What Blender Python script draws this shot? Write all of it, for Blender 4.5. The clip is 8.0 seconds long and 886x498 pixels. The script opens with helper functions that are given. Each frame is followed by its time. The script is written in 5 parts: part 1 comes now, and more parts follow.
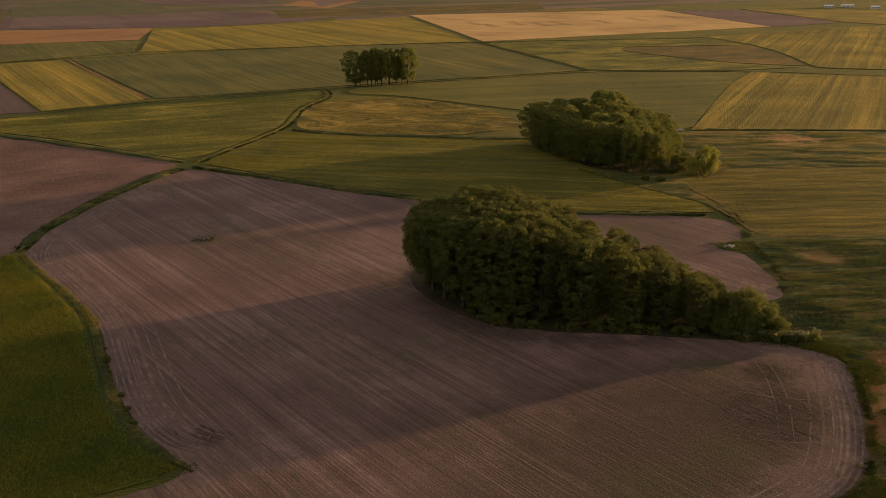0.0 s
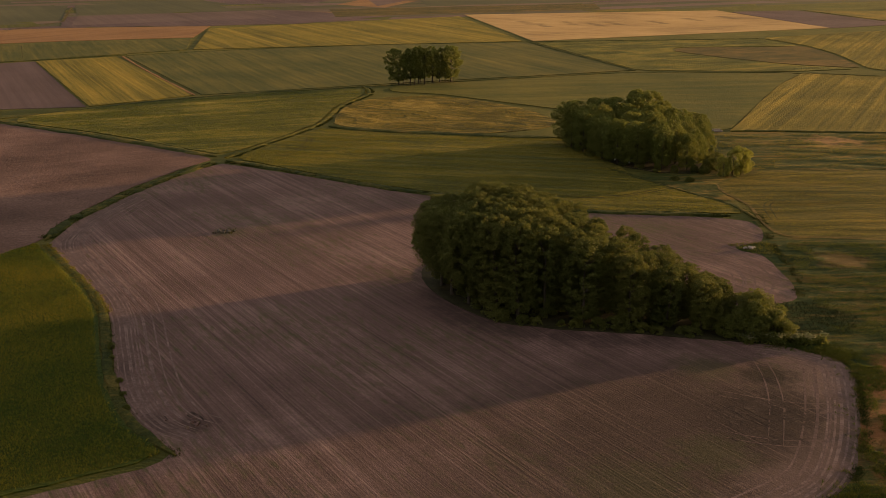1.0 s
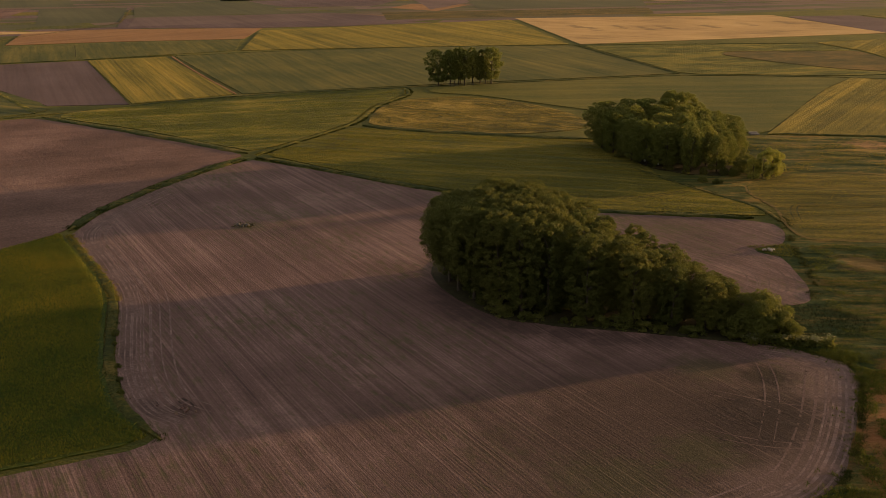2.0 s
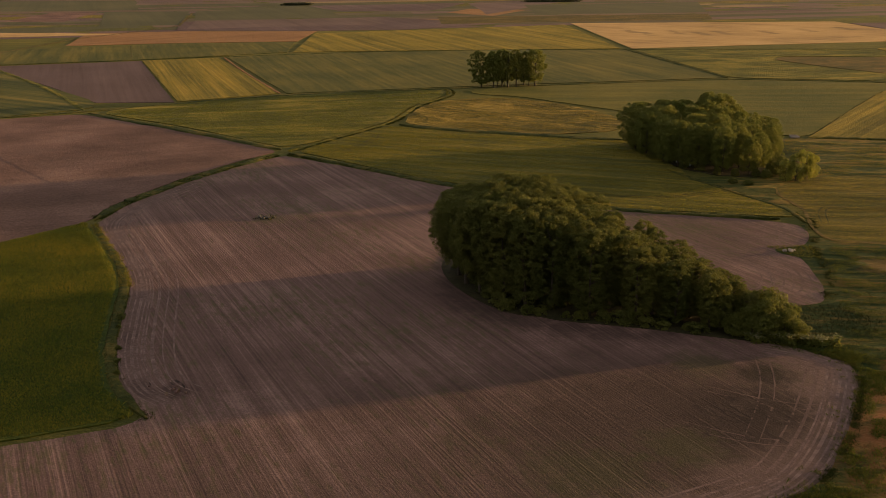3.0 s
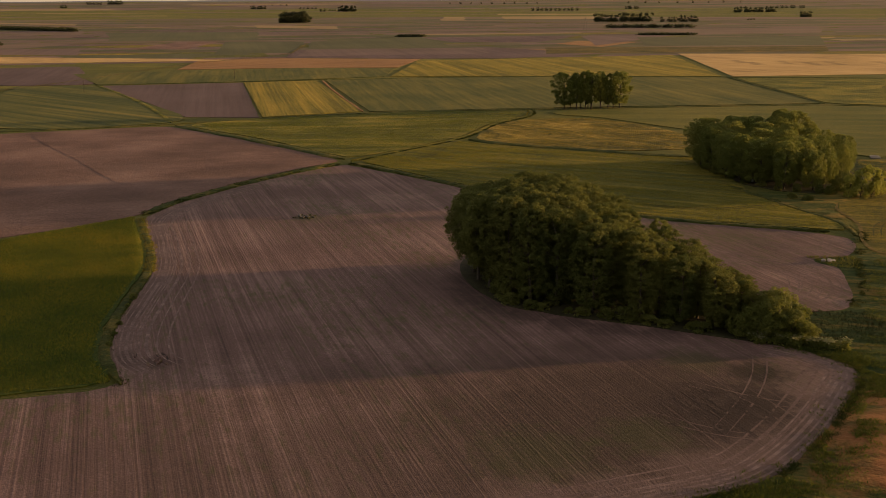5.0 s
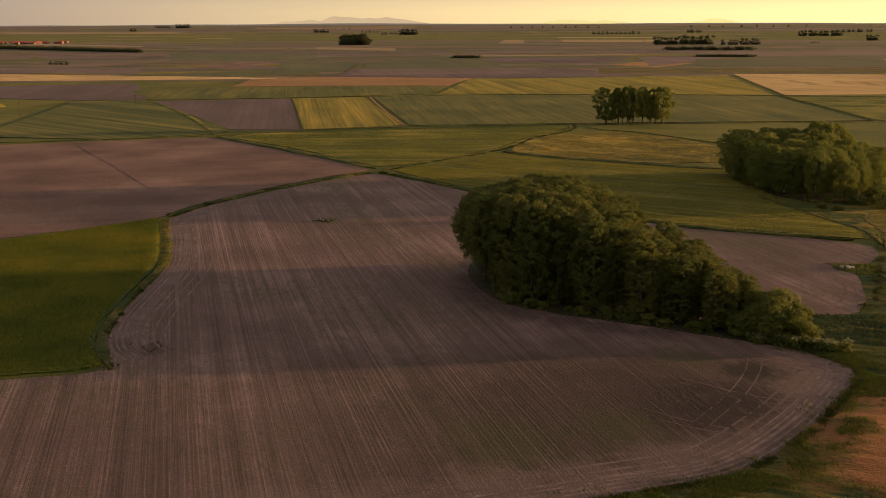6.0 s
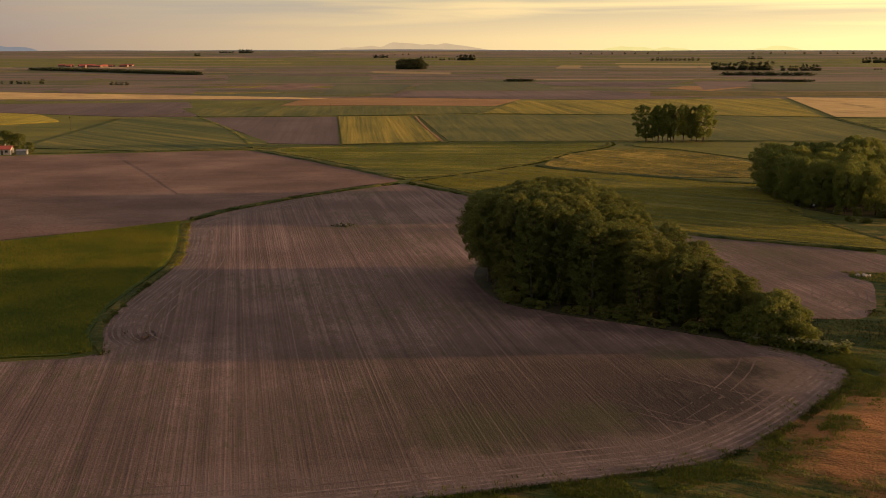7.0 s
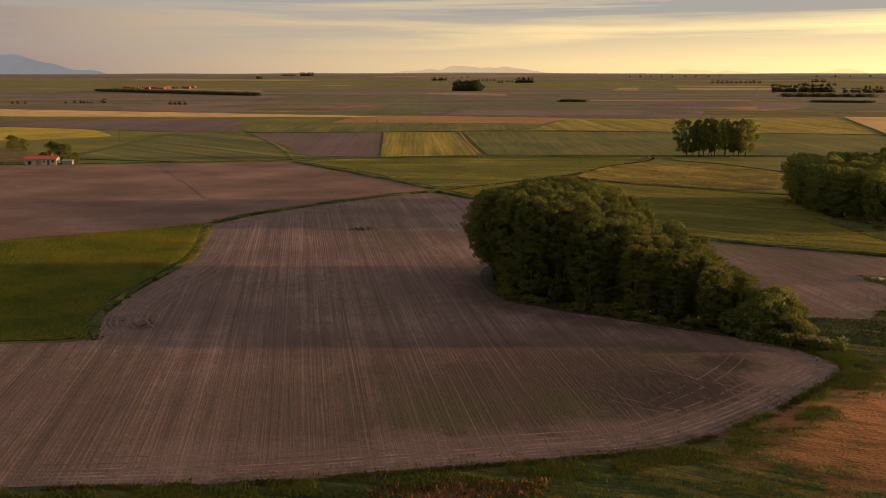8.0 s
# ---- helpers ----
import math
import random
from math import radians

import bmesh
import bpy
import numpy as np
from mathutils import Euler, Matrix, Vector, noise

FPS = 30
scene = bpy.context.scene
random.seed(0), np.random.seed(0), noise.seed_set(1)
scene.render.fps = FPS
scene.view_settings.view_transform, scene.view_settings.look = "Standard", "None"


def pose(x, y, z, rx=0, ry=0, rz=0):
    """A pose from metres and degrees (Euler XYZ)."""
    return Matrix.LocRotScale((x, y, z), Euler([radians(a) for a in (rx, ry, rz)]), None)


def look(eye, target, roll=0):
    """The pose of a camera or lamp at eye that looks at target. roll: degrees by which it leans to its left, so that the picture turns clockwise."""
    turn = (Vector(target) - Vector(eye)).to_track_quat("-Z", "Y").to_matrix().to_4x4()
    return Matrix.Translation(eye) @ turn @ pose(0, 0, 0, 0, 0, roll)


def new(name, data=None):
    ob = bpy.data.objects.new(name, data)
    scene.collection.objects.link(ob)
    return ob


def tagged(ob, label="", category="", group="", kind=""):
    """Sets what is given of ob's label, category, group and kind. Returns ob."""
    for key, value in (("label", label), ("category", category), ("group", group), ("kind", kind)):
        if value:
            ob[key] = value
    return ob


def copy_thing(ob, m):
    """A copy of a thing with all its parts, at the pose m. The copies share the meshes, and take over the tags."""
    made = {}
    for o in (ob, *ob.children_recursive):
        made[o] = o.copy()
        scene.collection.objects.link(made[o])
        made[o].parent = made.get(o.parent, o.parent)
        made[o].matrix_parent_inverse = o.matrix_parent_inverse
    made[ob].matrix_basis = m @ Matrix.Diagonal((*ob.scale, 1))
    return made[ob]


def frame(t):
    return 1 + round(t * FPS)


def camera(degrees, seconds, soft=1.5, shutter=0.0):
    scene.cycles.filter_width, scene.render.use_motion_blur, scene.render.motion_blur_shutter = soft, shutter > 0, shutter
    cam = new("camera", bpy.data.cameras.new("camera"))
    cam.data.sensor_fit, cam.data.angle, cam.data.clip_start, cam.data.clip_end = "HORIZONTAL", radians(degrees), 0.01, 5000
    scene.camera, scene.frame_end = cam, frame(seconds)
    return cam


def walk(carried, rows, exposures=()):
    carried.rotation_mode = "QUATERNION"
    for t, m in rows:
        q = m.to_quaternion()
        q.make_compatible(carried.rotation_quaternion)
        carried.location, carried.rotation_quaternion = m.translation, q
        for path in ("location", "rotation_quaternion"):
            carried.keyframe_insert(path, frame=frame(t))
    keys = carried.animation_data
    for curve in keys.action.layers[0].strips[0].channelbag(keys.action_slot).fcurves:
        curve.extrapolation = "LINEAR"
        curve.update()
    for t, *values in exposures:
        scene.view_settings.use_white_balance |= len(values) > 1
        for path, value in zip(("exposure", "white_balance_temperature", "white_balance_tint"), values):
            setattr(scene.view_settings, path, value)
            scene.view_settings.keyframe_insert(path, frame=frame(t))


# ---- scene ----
cam = camera(46.7, 8.0, soft=0.8)
PATH = [
    (0, (1.698, -1.229, 71.549), (1.684, 0.686, 70.97), -0.3),
    (0.5, (7.218, -1.38, 71.296), (7.144, 0.533, 70.716), -0.3),
    (1, (12.822, -1.298, 70.536), (12.688, 0.612, 69.959), -0.3),
    (1.5, (17.867, -0.91, 69.587), (17.679, 0.997, 69.015), -0.3),
    (3, (34.175, 0.685, 65.485), (33.81, 2.572, 64.932), -0.2),
    (3.5, (39.569, 1.512, 63.746), (39.148, 3.391, 63.204), -0.2),
    (4, (44.97, 2.543, 61.687), (44.49, 4.412, 61.161), -0.2),
    (4.5, (50.371, 3.803, 59.278), (49.832, 5.661, 58.773), -0.2),
    (6, (66.512, 8.138, 51.85), (65.799, 9.954, 51.413), -0.2),
    (6.5, (71.731, 9.843, 49.28), (70.963, 11.643, 48.867), -0.1),
    (7, (76.773, 11.75, 46.674), (75.951, 13.532, 46.287), -0.0),
    (7.5, (81.975, 13.769, 44.115), (81.099, 15.53, 43.749), -0.0),
    (8, (87.115, 15.835, 41.617), (86.185, 17.573, 41.275), -0.0),
]
walk(cam, [(t, look(eye, target, roll)) for t, eye, target, roll in PATH])

# ---- world, sun ----
SUN_EL, SUN_AZ = 3.45, 60.0          # degrees above the horizon; clockwise from +y
sun_dir = Vector((math.sin(radians(SUN_AZ)) * math.cos(radians(SUN_EL)), math.cos(radians(SUN_AZ)) * math.cos(radians(SUN_EL)), math.sin(radians(SUN_EL))))
scene.view_settings.exposure = 1.15


def make_world():
    """Evening sky: the clear sky's own glow under a thin streaky veil of cloud, warmer towards the sun."""
    world = bpy.data.worlds.new("evening_sky")
    scene.world = world
    world.use_nodes = True
    nt = world.node_tree
    nt.nodes.clear()
    link = nt.links.new
    out = nt.nodes.new("ShaderNodeOutputWorld")
    bg = nt.nodes.new("ShaderNodeBackground")
    sky = nt.nodes.new("ShaderNodeTexSky")
    sky.sky_type = "NISHITA"
    sky.sun_disc = False
    sky.sun_elevation, sky.sun_rotation = radians(SUN_EL), radians(SUN_AZ)
    sky.altitude, sky.air_density, sky.dust_density, sky.ozone_density = 800, 1.0, 1.5, 1.0
    way = nt.nodes.new("ShaderNodeTexCoord").outputs["Generated"]
    # warmth of the veil by its angle from the sun
    dot = nt.nodes.new("ShaderNodeVectorMath")
    dot.operation = "DOT_PRODUCT"
    dot.inputs[1].default_value = sun_dir
    link(way, dot.inputs[0])
    warm = nt.nodes.new("ShaderNodeMapRange")
    warm.inputs["From Min"].default_value, warm.inputs["From Max"].default_value = -0.8, 1.0
    link(dot.outputs["Value"], warm.inputs["Value"])
    veil = nt.nodes.new("ShaderNodeValToRGB")
    e = veil.color_ramp.elements
    for p, c in ((0.25, (0.92, 0.71, 0.70)), (0.45, (1.44, 1.12, 0.88)), (0.68, (2.74, 2.38, 1.16)), (1.0, (6.1, 4.5, 1.8))):
        q = e[0] if p == 0.25 else (e[1] if p == 1.0 else e.new(p))
        q.position, q.color = p, (*c, 1)
    link(warm.outputs["Result"], veil.inputs["Fac"])
    # higher up the veil turns grey
    sep = nt.nodes.new("ShaderNodeSeparateXYZ")
    link(way, sep.inputs["Vector"])
    up = nt.nodes.new("ShaderNodeMapRange")
    up.inputs["From Min"].default_value, up.inputs["From Max"].default_value = 0.006, 0.055
    link(sep.outputs["Z"], up.inputs["Value"])
    mp = nt.nodes.new("ShaderNodeMapping")
    mp.inputs["Scale"].default_value = (1.0, 1.0, 26.0)
    mp.inputs["Rotation"].default_value = (radians(3.0), radians(3.5), 0)
    link(way, mp.inputs["Vector"])
    nz = nt.nodes.new("ShaderNodeTexNoise")
    nz.inputs["Scale"].default_value, nz.inputs["Detail"].default_value, nz.inputs["Distortion"].default_value = 1.9, 6, 0.4
    link(mp.outputs["Vector"], nz.inputs["Vector"])
    streak = nt.nodes.new("ShaderNodeMapRange")
    streak.inputs["From Min"].default_value, streak.inputs["From Max"].default_value = 0.40, 0.56
    link(nz.outputs["Fac"], streak.inputs["Value"])
    mul = nt.nodes.new("ShaderNodeMath")
    mul.operation = "MULTIPLY"
    link(up.outputs["Result"], mul.inputs[0])
    link(streak.outputs["Result"], mul.inputs[1])
    grey = nt.nodes.new("ShaderNodeMix")
    grey.data_type, grey.blend_type = "RGBA", "MIX"
    grey.inputs["B"].default_value = (1.0, 0.94, 0.93, 1)
    link(mul.outputs["Value"], grey.inputs["Factor"])
    link(veil.outputs["Color"], grey.inputs["A"])
    # overhead the sky is a darker blue-grey
    top = nt.nodes.new("ShaderNodeMapRange")
    top.inputs["From Min"].default_value, top.inputs["From Max"].default_value = 0.10, 0.45
    link(sep.outputs["Z"], top.inputs["Value"])
    zenith = nt.nodes.new("ShaderNodeMix")
    zenith.data_type = "RGBA"
    zenith.inputs["B"].default_value = (1.30, 1.12, 1.08, 1)
    link(top.outputs["Result"], zenith.inputs["Factor"])
    link(grey.outputs["Result"], zenith.inputs["A"])
    mix = nt.nodes.new("ShaderNodeMix")
    mix.data_type = "RGBA"
    mix.inputs["Factor"].default_value = 0.9
    link(sky.outputs["Color"], mix.inputs["A"])
    link(zenith.outputs["Result"], mix.inputs["B"])
    link(mix.outputs["Result"], bg.inputs["Color"])
    bg.inputs["Strength"].default_value = 0.165
    link(bg.outputs["Background"], out.inputs["Surface"])


make_world()
sun = new("sun", bpy.data.lights.new("sun", "SUN"))
sun.data.energy, sun.data.angle, sun.data.color = 4.1, radians(1.8), (1.0, 0.57, 0.25)
sun.matrix_world = look(sun_dir * 100, (0, 0, 0))


# ---- materials ----
def shader(name, rough=0.9):
    m = bpy.data.materials.new(name)
    m.use_nodes = True
    nt = m.node_tree
    b = nt.nodes["Principled BSDF"]
    b.inputs["Roughness"].default_value = rough
    b.inputs["Specular IOR Level"].default_value = 0.15
    return m, nt, b


def noise_node(nt, vec, scale, detail=4.0, rough=0.55):
    n = nt.nodes.new("ShaderNodeTexNoise")
    n.inputs["Scale"].default_value, n.inputs["Detail"].default_value, n.inputs["Roughness"].default_value = scale, detail, rough
    nt.links.new(vec, n.inputs["Vector"])
    return n.outputs["Fac"]


def mapped(nt, vec, turn, sx, sy):
    mp = nt.nodes.new("ShaderNodeMapping")
    mp.vector_type = "TEXTURE"
    mp.inputs["Rotation"].default_value = (0, 0, radians(turn))
    mp.inputs["Scale"].default_value = (sx, sy, 1)
    nt.links.new(vec, mp.inputs["Vector"])
    return mp.outputs["Vector"]


def calc(nt, op, a, b):
    n = nt.nodes.new("ShaderNodeMath")
    n.operation = op
    for k, v in ((0, a), (1, b)):
        if isinstance(v, (int, float)):
            n.inputs[k].default_value = v
        else:
            nt.links.new(v, n.inputs[k])
    return n.outputs["Value"]


def ramp_node(nt, fac, stops):
    r = nt.nodes.new("ShaderNodeValToRGB")
    e = r.color_ramp.elements
    while len(e) < len(stops):
        e.new(0.5)
    for k, (p, c) in enumerate(stops):
        e[k].position, e[k].color = p, (*c, 1)
    nt.links.new(fac, r.inputs["Fac"])
    return r.outputs["Color"]


def blend(nt, fac, a, b, mode="MIX"):
    n = nt.nodes.new("ShaderNodeMix")
    n.data_type, n.blend_type = "RGBA", mode
    for key, v in (("Factor", fac), ("A", a), ("B", b)):
        if isinstance(v, (int, float)):
            n.inputs[key].default_value = v
        elif isinstance(v, tuple):
            n.inputs[key].default_value = (*v, 1)
        else:
            nt.links.new(v, n.inputs[key])
    return n.outputs["Result"]


def bump(nt, b, height, strength, dist):
    n = nt.nodes.new("ShaderNodeBump")
    n.inputs["Strength"].default_value, n.inputs["Distance"].default_value = strength, dist
    nt.links.new(height, n.inputs["Height"])
    nt.links.new(n.outputs["Normal"], b.inputs["Normal"])


def stain(nt, pos, kept, x, y, r, ragged=0.6, scale=0.25):
    """1 within a ragged patch round (x, y), 0 outside."""
    d = nt.nodes.new("ShaderNodeVectorMath")
    d.operation = "DISTANCE"
    d.inputs[1].default_value = (x, y, 0)
    nt.links.new(pos, d.inputs[0])
    if scale not in kept:
        kept[scale] = noise_node(nt, pos, scale, 6.0, 0.68)
    n = kept[scale]
    v = calc(nt, "ADD", calc(nt, "DIVIDE", d.outputs["Value"], r), calc(nt, "MULTIPLY", calc(nt, "SUBTRACT", n, 0.5), ragged * 4))
    m = nt.nodes.new("ShaderNodeMapRange")
    m.inputs["From Min"].default_value, m.inputs["From Max"].default_value = 1.3, 0.5
    nt.links.new(v, m.inputs["Value"])
    return m.outputs["Result"]


def field_material(name, dark, mid, light, turn=0.0, spacing=1.5, row=0.5, patch=0.012, spread=0.13, relief=0.15, fine=1.6, weeds=0.0, weed_colour=(0.05, 0.07, 0.014), stains=(), swirl=0.0, nap=0.0, nap_scale=3.2, stretch=60.0, fuzz=0.0, drill=0.0, streaks=0.0, awn=(3.5, 3.5, 3.5)):
    """Soil or crop: rows along the direction turn, clods or ears, and broad uneven patches."""
    m, nt, b = shader(name, 0.95)
    pos = nt.nodes.new("ShaderNodeTexCoord").outputs["Object"]
    rowpos = pos
    if swirl:
        nn = nt.nodes.new("ShaderNodeTexNoise")
        nn.inputs["Scale"].default_value, nn.inputs["Detail"].default_value = 0.03, 2
        nt.links.new(pos, nn.inputs["Vector"])
        vm = nt.nodes.new("ShaderNodeVectorMath")
        vm.operation = "MULTIPLY_ADD"
        nt.links.new(nn.outputs["Color"], vm.inputs[0])
        vm.inputs[1].default_value = (swirl, swirl, 0)
        nt.links.new(pos, vm.inputs[2])
        rowpos = vm.outputs["Vector"]
    rows = noise_node(nt, mapped(nt, rowpos, turn, spacing * stretch, spacing), 1.0, 4.0, 0.65)
    wide = noise_node(nt, mapped(nt, rowpos, turn, spacing * stretch * 3.3, spacing * 5), 1.0, 2.0)
    grain = noise_node(nt, pos, fine, 5.0, 0.7)
    broad = noise_node(nt, pos, patch, 4.0, 0.55)
    fac = calc(nt, "ADD", calc(nt, "MULTIPLY", rows, row * 0.6), calc(nt, "MULTIPLY", wide, row * 0.4))
    fac = calc(nt, "ADD", fac, calc(nt, "MULTIPLY", grain, (1 - row) * 0.5))
    fac = calc(nt, "ADD", fac, calc(nt, "MULTIPLY", broad, (1 - row) * 0.5))
    if drill:      # regular seed rows, a little wavering
        sep = nt.nodes.new("ShaderNodeSeparateXYZ")
        nt.links.new(mapped(nt, rowpos, turn, 1.0, drill / (2 * math.pi)), sep.inputs["Vector"])
        phase = calc(nt, "ADD", sep.outputs["Y"], calc(nt, "MULTIPLY", noise_node(nt, pos, 0.02, 1.0), 3.0))
        furrow = calc(nt, "MULTIPLY", calc(nt, "SINE", phase, 0.0), rows)
        fac = calc(nt, "ADD", fac, calc(nt, "MULTIPLY", furrow, 0.010))
    col = ramp_node(nt, fac, ((0.5 - spread, dark), (0.5, mid), (0.5 + spread, light)))
    if weeds:
        w = calc(nt, "ADD", calc(nt, "MULTIPLY", noise_node(nt, mapped(nt, pos, turn, 4, 1.1), 1.0, 4.0, 0.7), 0.6), calc(nt, "MULTIPLY", noise_node(nt, pos, 0.022, 3.0), 0.4))
        wf = ramp_node(nt, w, ((0.50, (0, 0, 0)), (0.62, (weeds, weeds, weeds))))
        col = blend(nt, wf, col, weed_colour)
    kept = {}
    for x, y, r, c, amount, *rest in stains:
        col = blend(nt, calc(nt, "MULTIPLY", stain(nt, pos, kept, x, y, r, *rest), amount), col, c)
    if streaks:    # thin pale lines left by the machine
        thin = noise_node(nt, mapped(nt, rowpos, turn, 90, 0.42), 1.0, 2.0, 0.5)
        here = noise_node(nt, mapped(nt, rowpos, turn, 60, 5.0), 1.0, 3.0, 0.6)
        f = calc(nt, "MULTIPLY", ramp_node(nt, thin, ((0.55, (0, 0, 0)), (0.68, (1, 1, 1)))), ramp_node(nt, here, ((0.42, (0, 0, 0)), (0.60, (streaks, streaks, streaks)))))
        col = blend(nt, f, col, light)
    nt.links.new(col, b.inputs["Base Color"])
    if fuzz:       # light caught by upright blades and ears
        b.inputs["Sheen Weight"].default_value, b.inputs["Sheen Roughness"].default_value = fuzz, 0.55
        nt.links.new(blend(nt, 1.0, col, awn, "MULTIPLY"), b.inputs["Sheen Tint"])
    height = calc(nt, "ADD", calc(nt, "MULTIPLY", rows, 0.6 * relief), calc(nt, "MULTIPLY", grain, 0.5 * relief))
    if nap:        # upright stalks and clods
        height = calc(nt, "ADD", height, calc(nt, "MULTIPLY", noise_node(nt, pos, nap_scale, 2.0), nap))
    if drill:
        height = calc(nt, "ADD", height, calc(nt, "MULTIPLY", furrow, 0.010))
    bump(nt, b, height, 0.8, 1.0)
    return m


def plain_material(name, dark, light, scale=2.0, rough=0.85, relief=0.0):
    m, nt, b = shader(name, rough)
    pos = nt.nodes.new("ShaderNodeTexCoord").outputs["Object"]
    f = calc(nt, "ADD", calc(nt, "MULTIPLY", noise_node(nt, pos, scale), 0.5), calc(nt, "MULTIPLY", noise_node(nt, pos, scale * 6), 0.5))
    nt.links.new(ramp_node(nt, f, ((0.35, dark), (0.65, light))), b.inputs["Base Color"])
    if relief:
        bump(nt, b, f, 0.5, relief)
    return m


def leaf_material(name, dark, light, patch=0.0):
    m, nt, b = shader(name, 0.6)
    geo = nt.nodes.new("ShaderNodeNewGeometry")
    info = nt.nodes.new("ShaderNodeObjectInfo")
    f = calc(nt, "ADD", calc(nt, "MULTIPLY", geo.outputs["Random Per Island"], 0.6), calc(nt, "MULTIPLY", info.outputs["Random"], 0.4))
    if patch:
        # ripening runs in uneven patches over the field
        spread = nt.nodes.new("ShaderNodeTexNoise")
        spread.inputs["Scale"].default_value = 0.07
        spread.inputs["Detail"].default_value = 4.0
        nt.links.new(geo.outputs["Position"], spread.inputs["Vector"])
        f = calc(nt, "ADD", f, calc(nt, "MULTIPLY", calc(nt, "SUBTRACT", spread.outputs["Fac"], 0.48), patch))
    col = ramp_node(nt, f, ((0.1, dark), (0.9, light)))
    nt.links.new(col, b.inputs["Base Color"])
    tr = nt.nodes.new("ShaderNodeBsdfTranslucent")
    nt.links.new(col, tr.inputs["Color"])
    mx = nt.nodes.new("ShaderNodeMixShader")
    mx.inputs["Fac"].default_value = 0.48
    nt.links.new(b.outputs["BSDF"], mx.inputs[1])
    nt.links.new(tr.outputs["BSDF"], mx.inputs[2])
    nt.links.new(mx.outputs["Shader"], nt.nodes["Material Output"].inputs["Surface"])
    return m


# ragged patches: clods, weeds, pale headland, broad darker areas in the near soil
SOIL_STAINS_AND_SHADE = ((-35, 138, 3.0, (0.05, 0.032, 0.026), 0.6),
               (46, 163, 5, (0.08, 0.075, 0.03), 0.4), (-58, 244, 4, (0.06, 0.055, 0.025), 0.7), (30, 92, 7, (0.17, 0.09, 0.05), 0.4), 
               # last row: dark soil and the grove's shadow, both painted along its front foot
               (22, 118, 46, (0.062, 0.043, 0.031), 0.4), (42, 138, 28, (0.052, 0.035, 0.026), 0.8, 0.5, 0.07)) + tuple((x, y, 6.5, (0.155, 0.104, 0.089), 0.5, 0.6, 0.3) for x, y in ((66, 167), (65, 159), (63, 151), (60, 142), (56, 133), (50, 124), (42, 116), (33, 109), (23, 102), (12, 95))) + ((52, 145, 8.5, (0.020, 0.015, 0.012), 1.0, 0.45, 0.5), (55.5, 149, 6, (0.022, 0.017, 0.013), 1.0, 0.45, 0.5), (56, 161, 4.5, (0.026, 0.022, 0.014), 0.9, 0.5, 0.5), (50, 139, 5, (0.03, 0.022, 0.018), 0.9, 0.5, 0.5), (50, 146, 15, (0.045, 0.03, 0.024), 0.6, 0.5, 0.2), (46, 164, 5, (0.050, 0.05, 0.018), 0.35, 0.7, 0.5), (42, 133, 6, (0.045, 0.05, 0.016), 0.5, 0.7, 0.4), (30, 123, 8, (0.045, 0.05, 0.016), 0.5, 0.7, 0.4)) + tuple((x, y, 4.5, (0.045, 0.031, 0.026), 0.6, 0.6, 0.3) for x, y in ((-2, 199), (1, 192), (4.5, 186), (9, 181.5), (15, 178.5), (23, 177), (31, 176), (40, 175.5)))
SOIL = field_material("tilled_soil", (0.058, 0.037, 0.032), (0.128, 0.080, 0.068), (0.262, 0.172, 0.146), -54, 0.42, 0.45, 0.03, 0.12, 0.2, 3.2, 0.65, (0.060, 0.066, 0.020), SOIL_STAINS_AND_SHADE, nap=0.04, nap_scale=2.6, stretch=120.0, fuzz=0.02, drill=0.55, streaks=0.3)
SOIL_PALE = field_material("rolled_soil", (0.0935, 0.0627, 0.0528), (0.1485, 0.1012, 0.0869), (0.2200, 0.1540, 0.1320), -54, 1.2, 0.15, 0.35, 0.10, 0.1, 2.2, nap=0.06)
SOIL_HEAD = field_material("headland_soil", (0.064, 0.043, 0.037), (0.116, 0.076, 0.064), (0.20, 0.135, 0.115), 45, 0.8, 0.2, 0.06, 0.12, 0.12, 1.9, stretch=8, nap=0.06)
SOIL_LEFT = field_material("fallow_soil", (0.0640, 0.0390, 0.0300), (0.1160, 0.0690, 0.0525), (0.1780, 0.1110, 0.0850), 32, 1.0, 0.15, 0.03, 0.10, 0.3, stains=((-150, 300, 12, (0.11, 0.07, 0.055), 0.5), (-172, 318, 8, (0.11, 0.07, 0.055), 0.5)), nap=0.22, nap_scale=1.1, fuzz=0.1)
SOIL_LEFT_DARK = field_material("damp_soil", (0.0610, 0.0370, 0.0285), (0.1100, 0.0655, 0.0500), (0.1700, 0.1060, 0.0810), 32, 1.0, 0.15, 0.03, 0.10, 0.3, nap=0.22, nap_scale=1.1, fuzz=0.1)
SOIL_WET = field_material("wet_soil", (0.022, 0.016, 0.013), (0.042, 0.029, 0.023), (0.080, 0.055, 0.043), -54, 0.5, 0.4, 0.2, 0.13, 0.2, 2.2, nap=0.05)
SOIL_FAR = field_material("purple_soil", (0.085, 0.055, 0.047), (0.122, 0.080, 0.069), (0.165, 0.110, 0.096), -60, 3, 0.4, 0.01, 0.10, nap=0.14)
GREEN = field_material("green_cereal", (0.0140, 0.0270, 0.0036), (0.0280, 0.0430, 0.0052), (0.0700, 0.0720, 0.0080), 32, 1.4, 0.2, 0.03, 0.13, 0.25, 0.9, nap=0.5, nap_scale=2.5, stretch=12, fuzz=0.3)
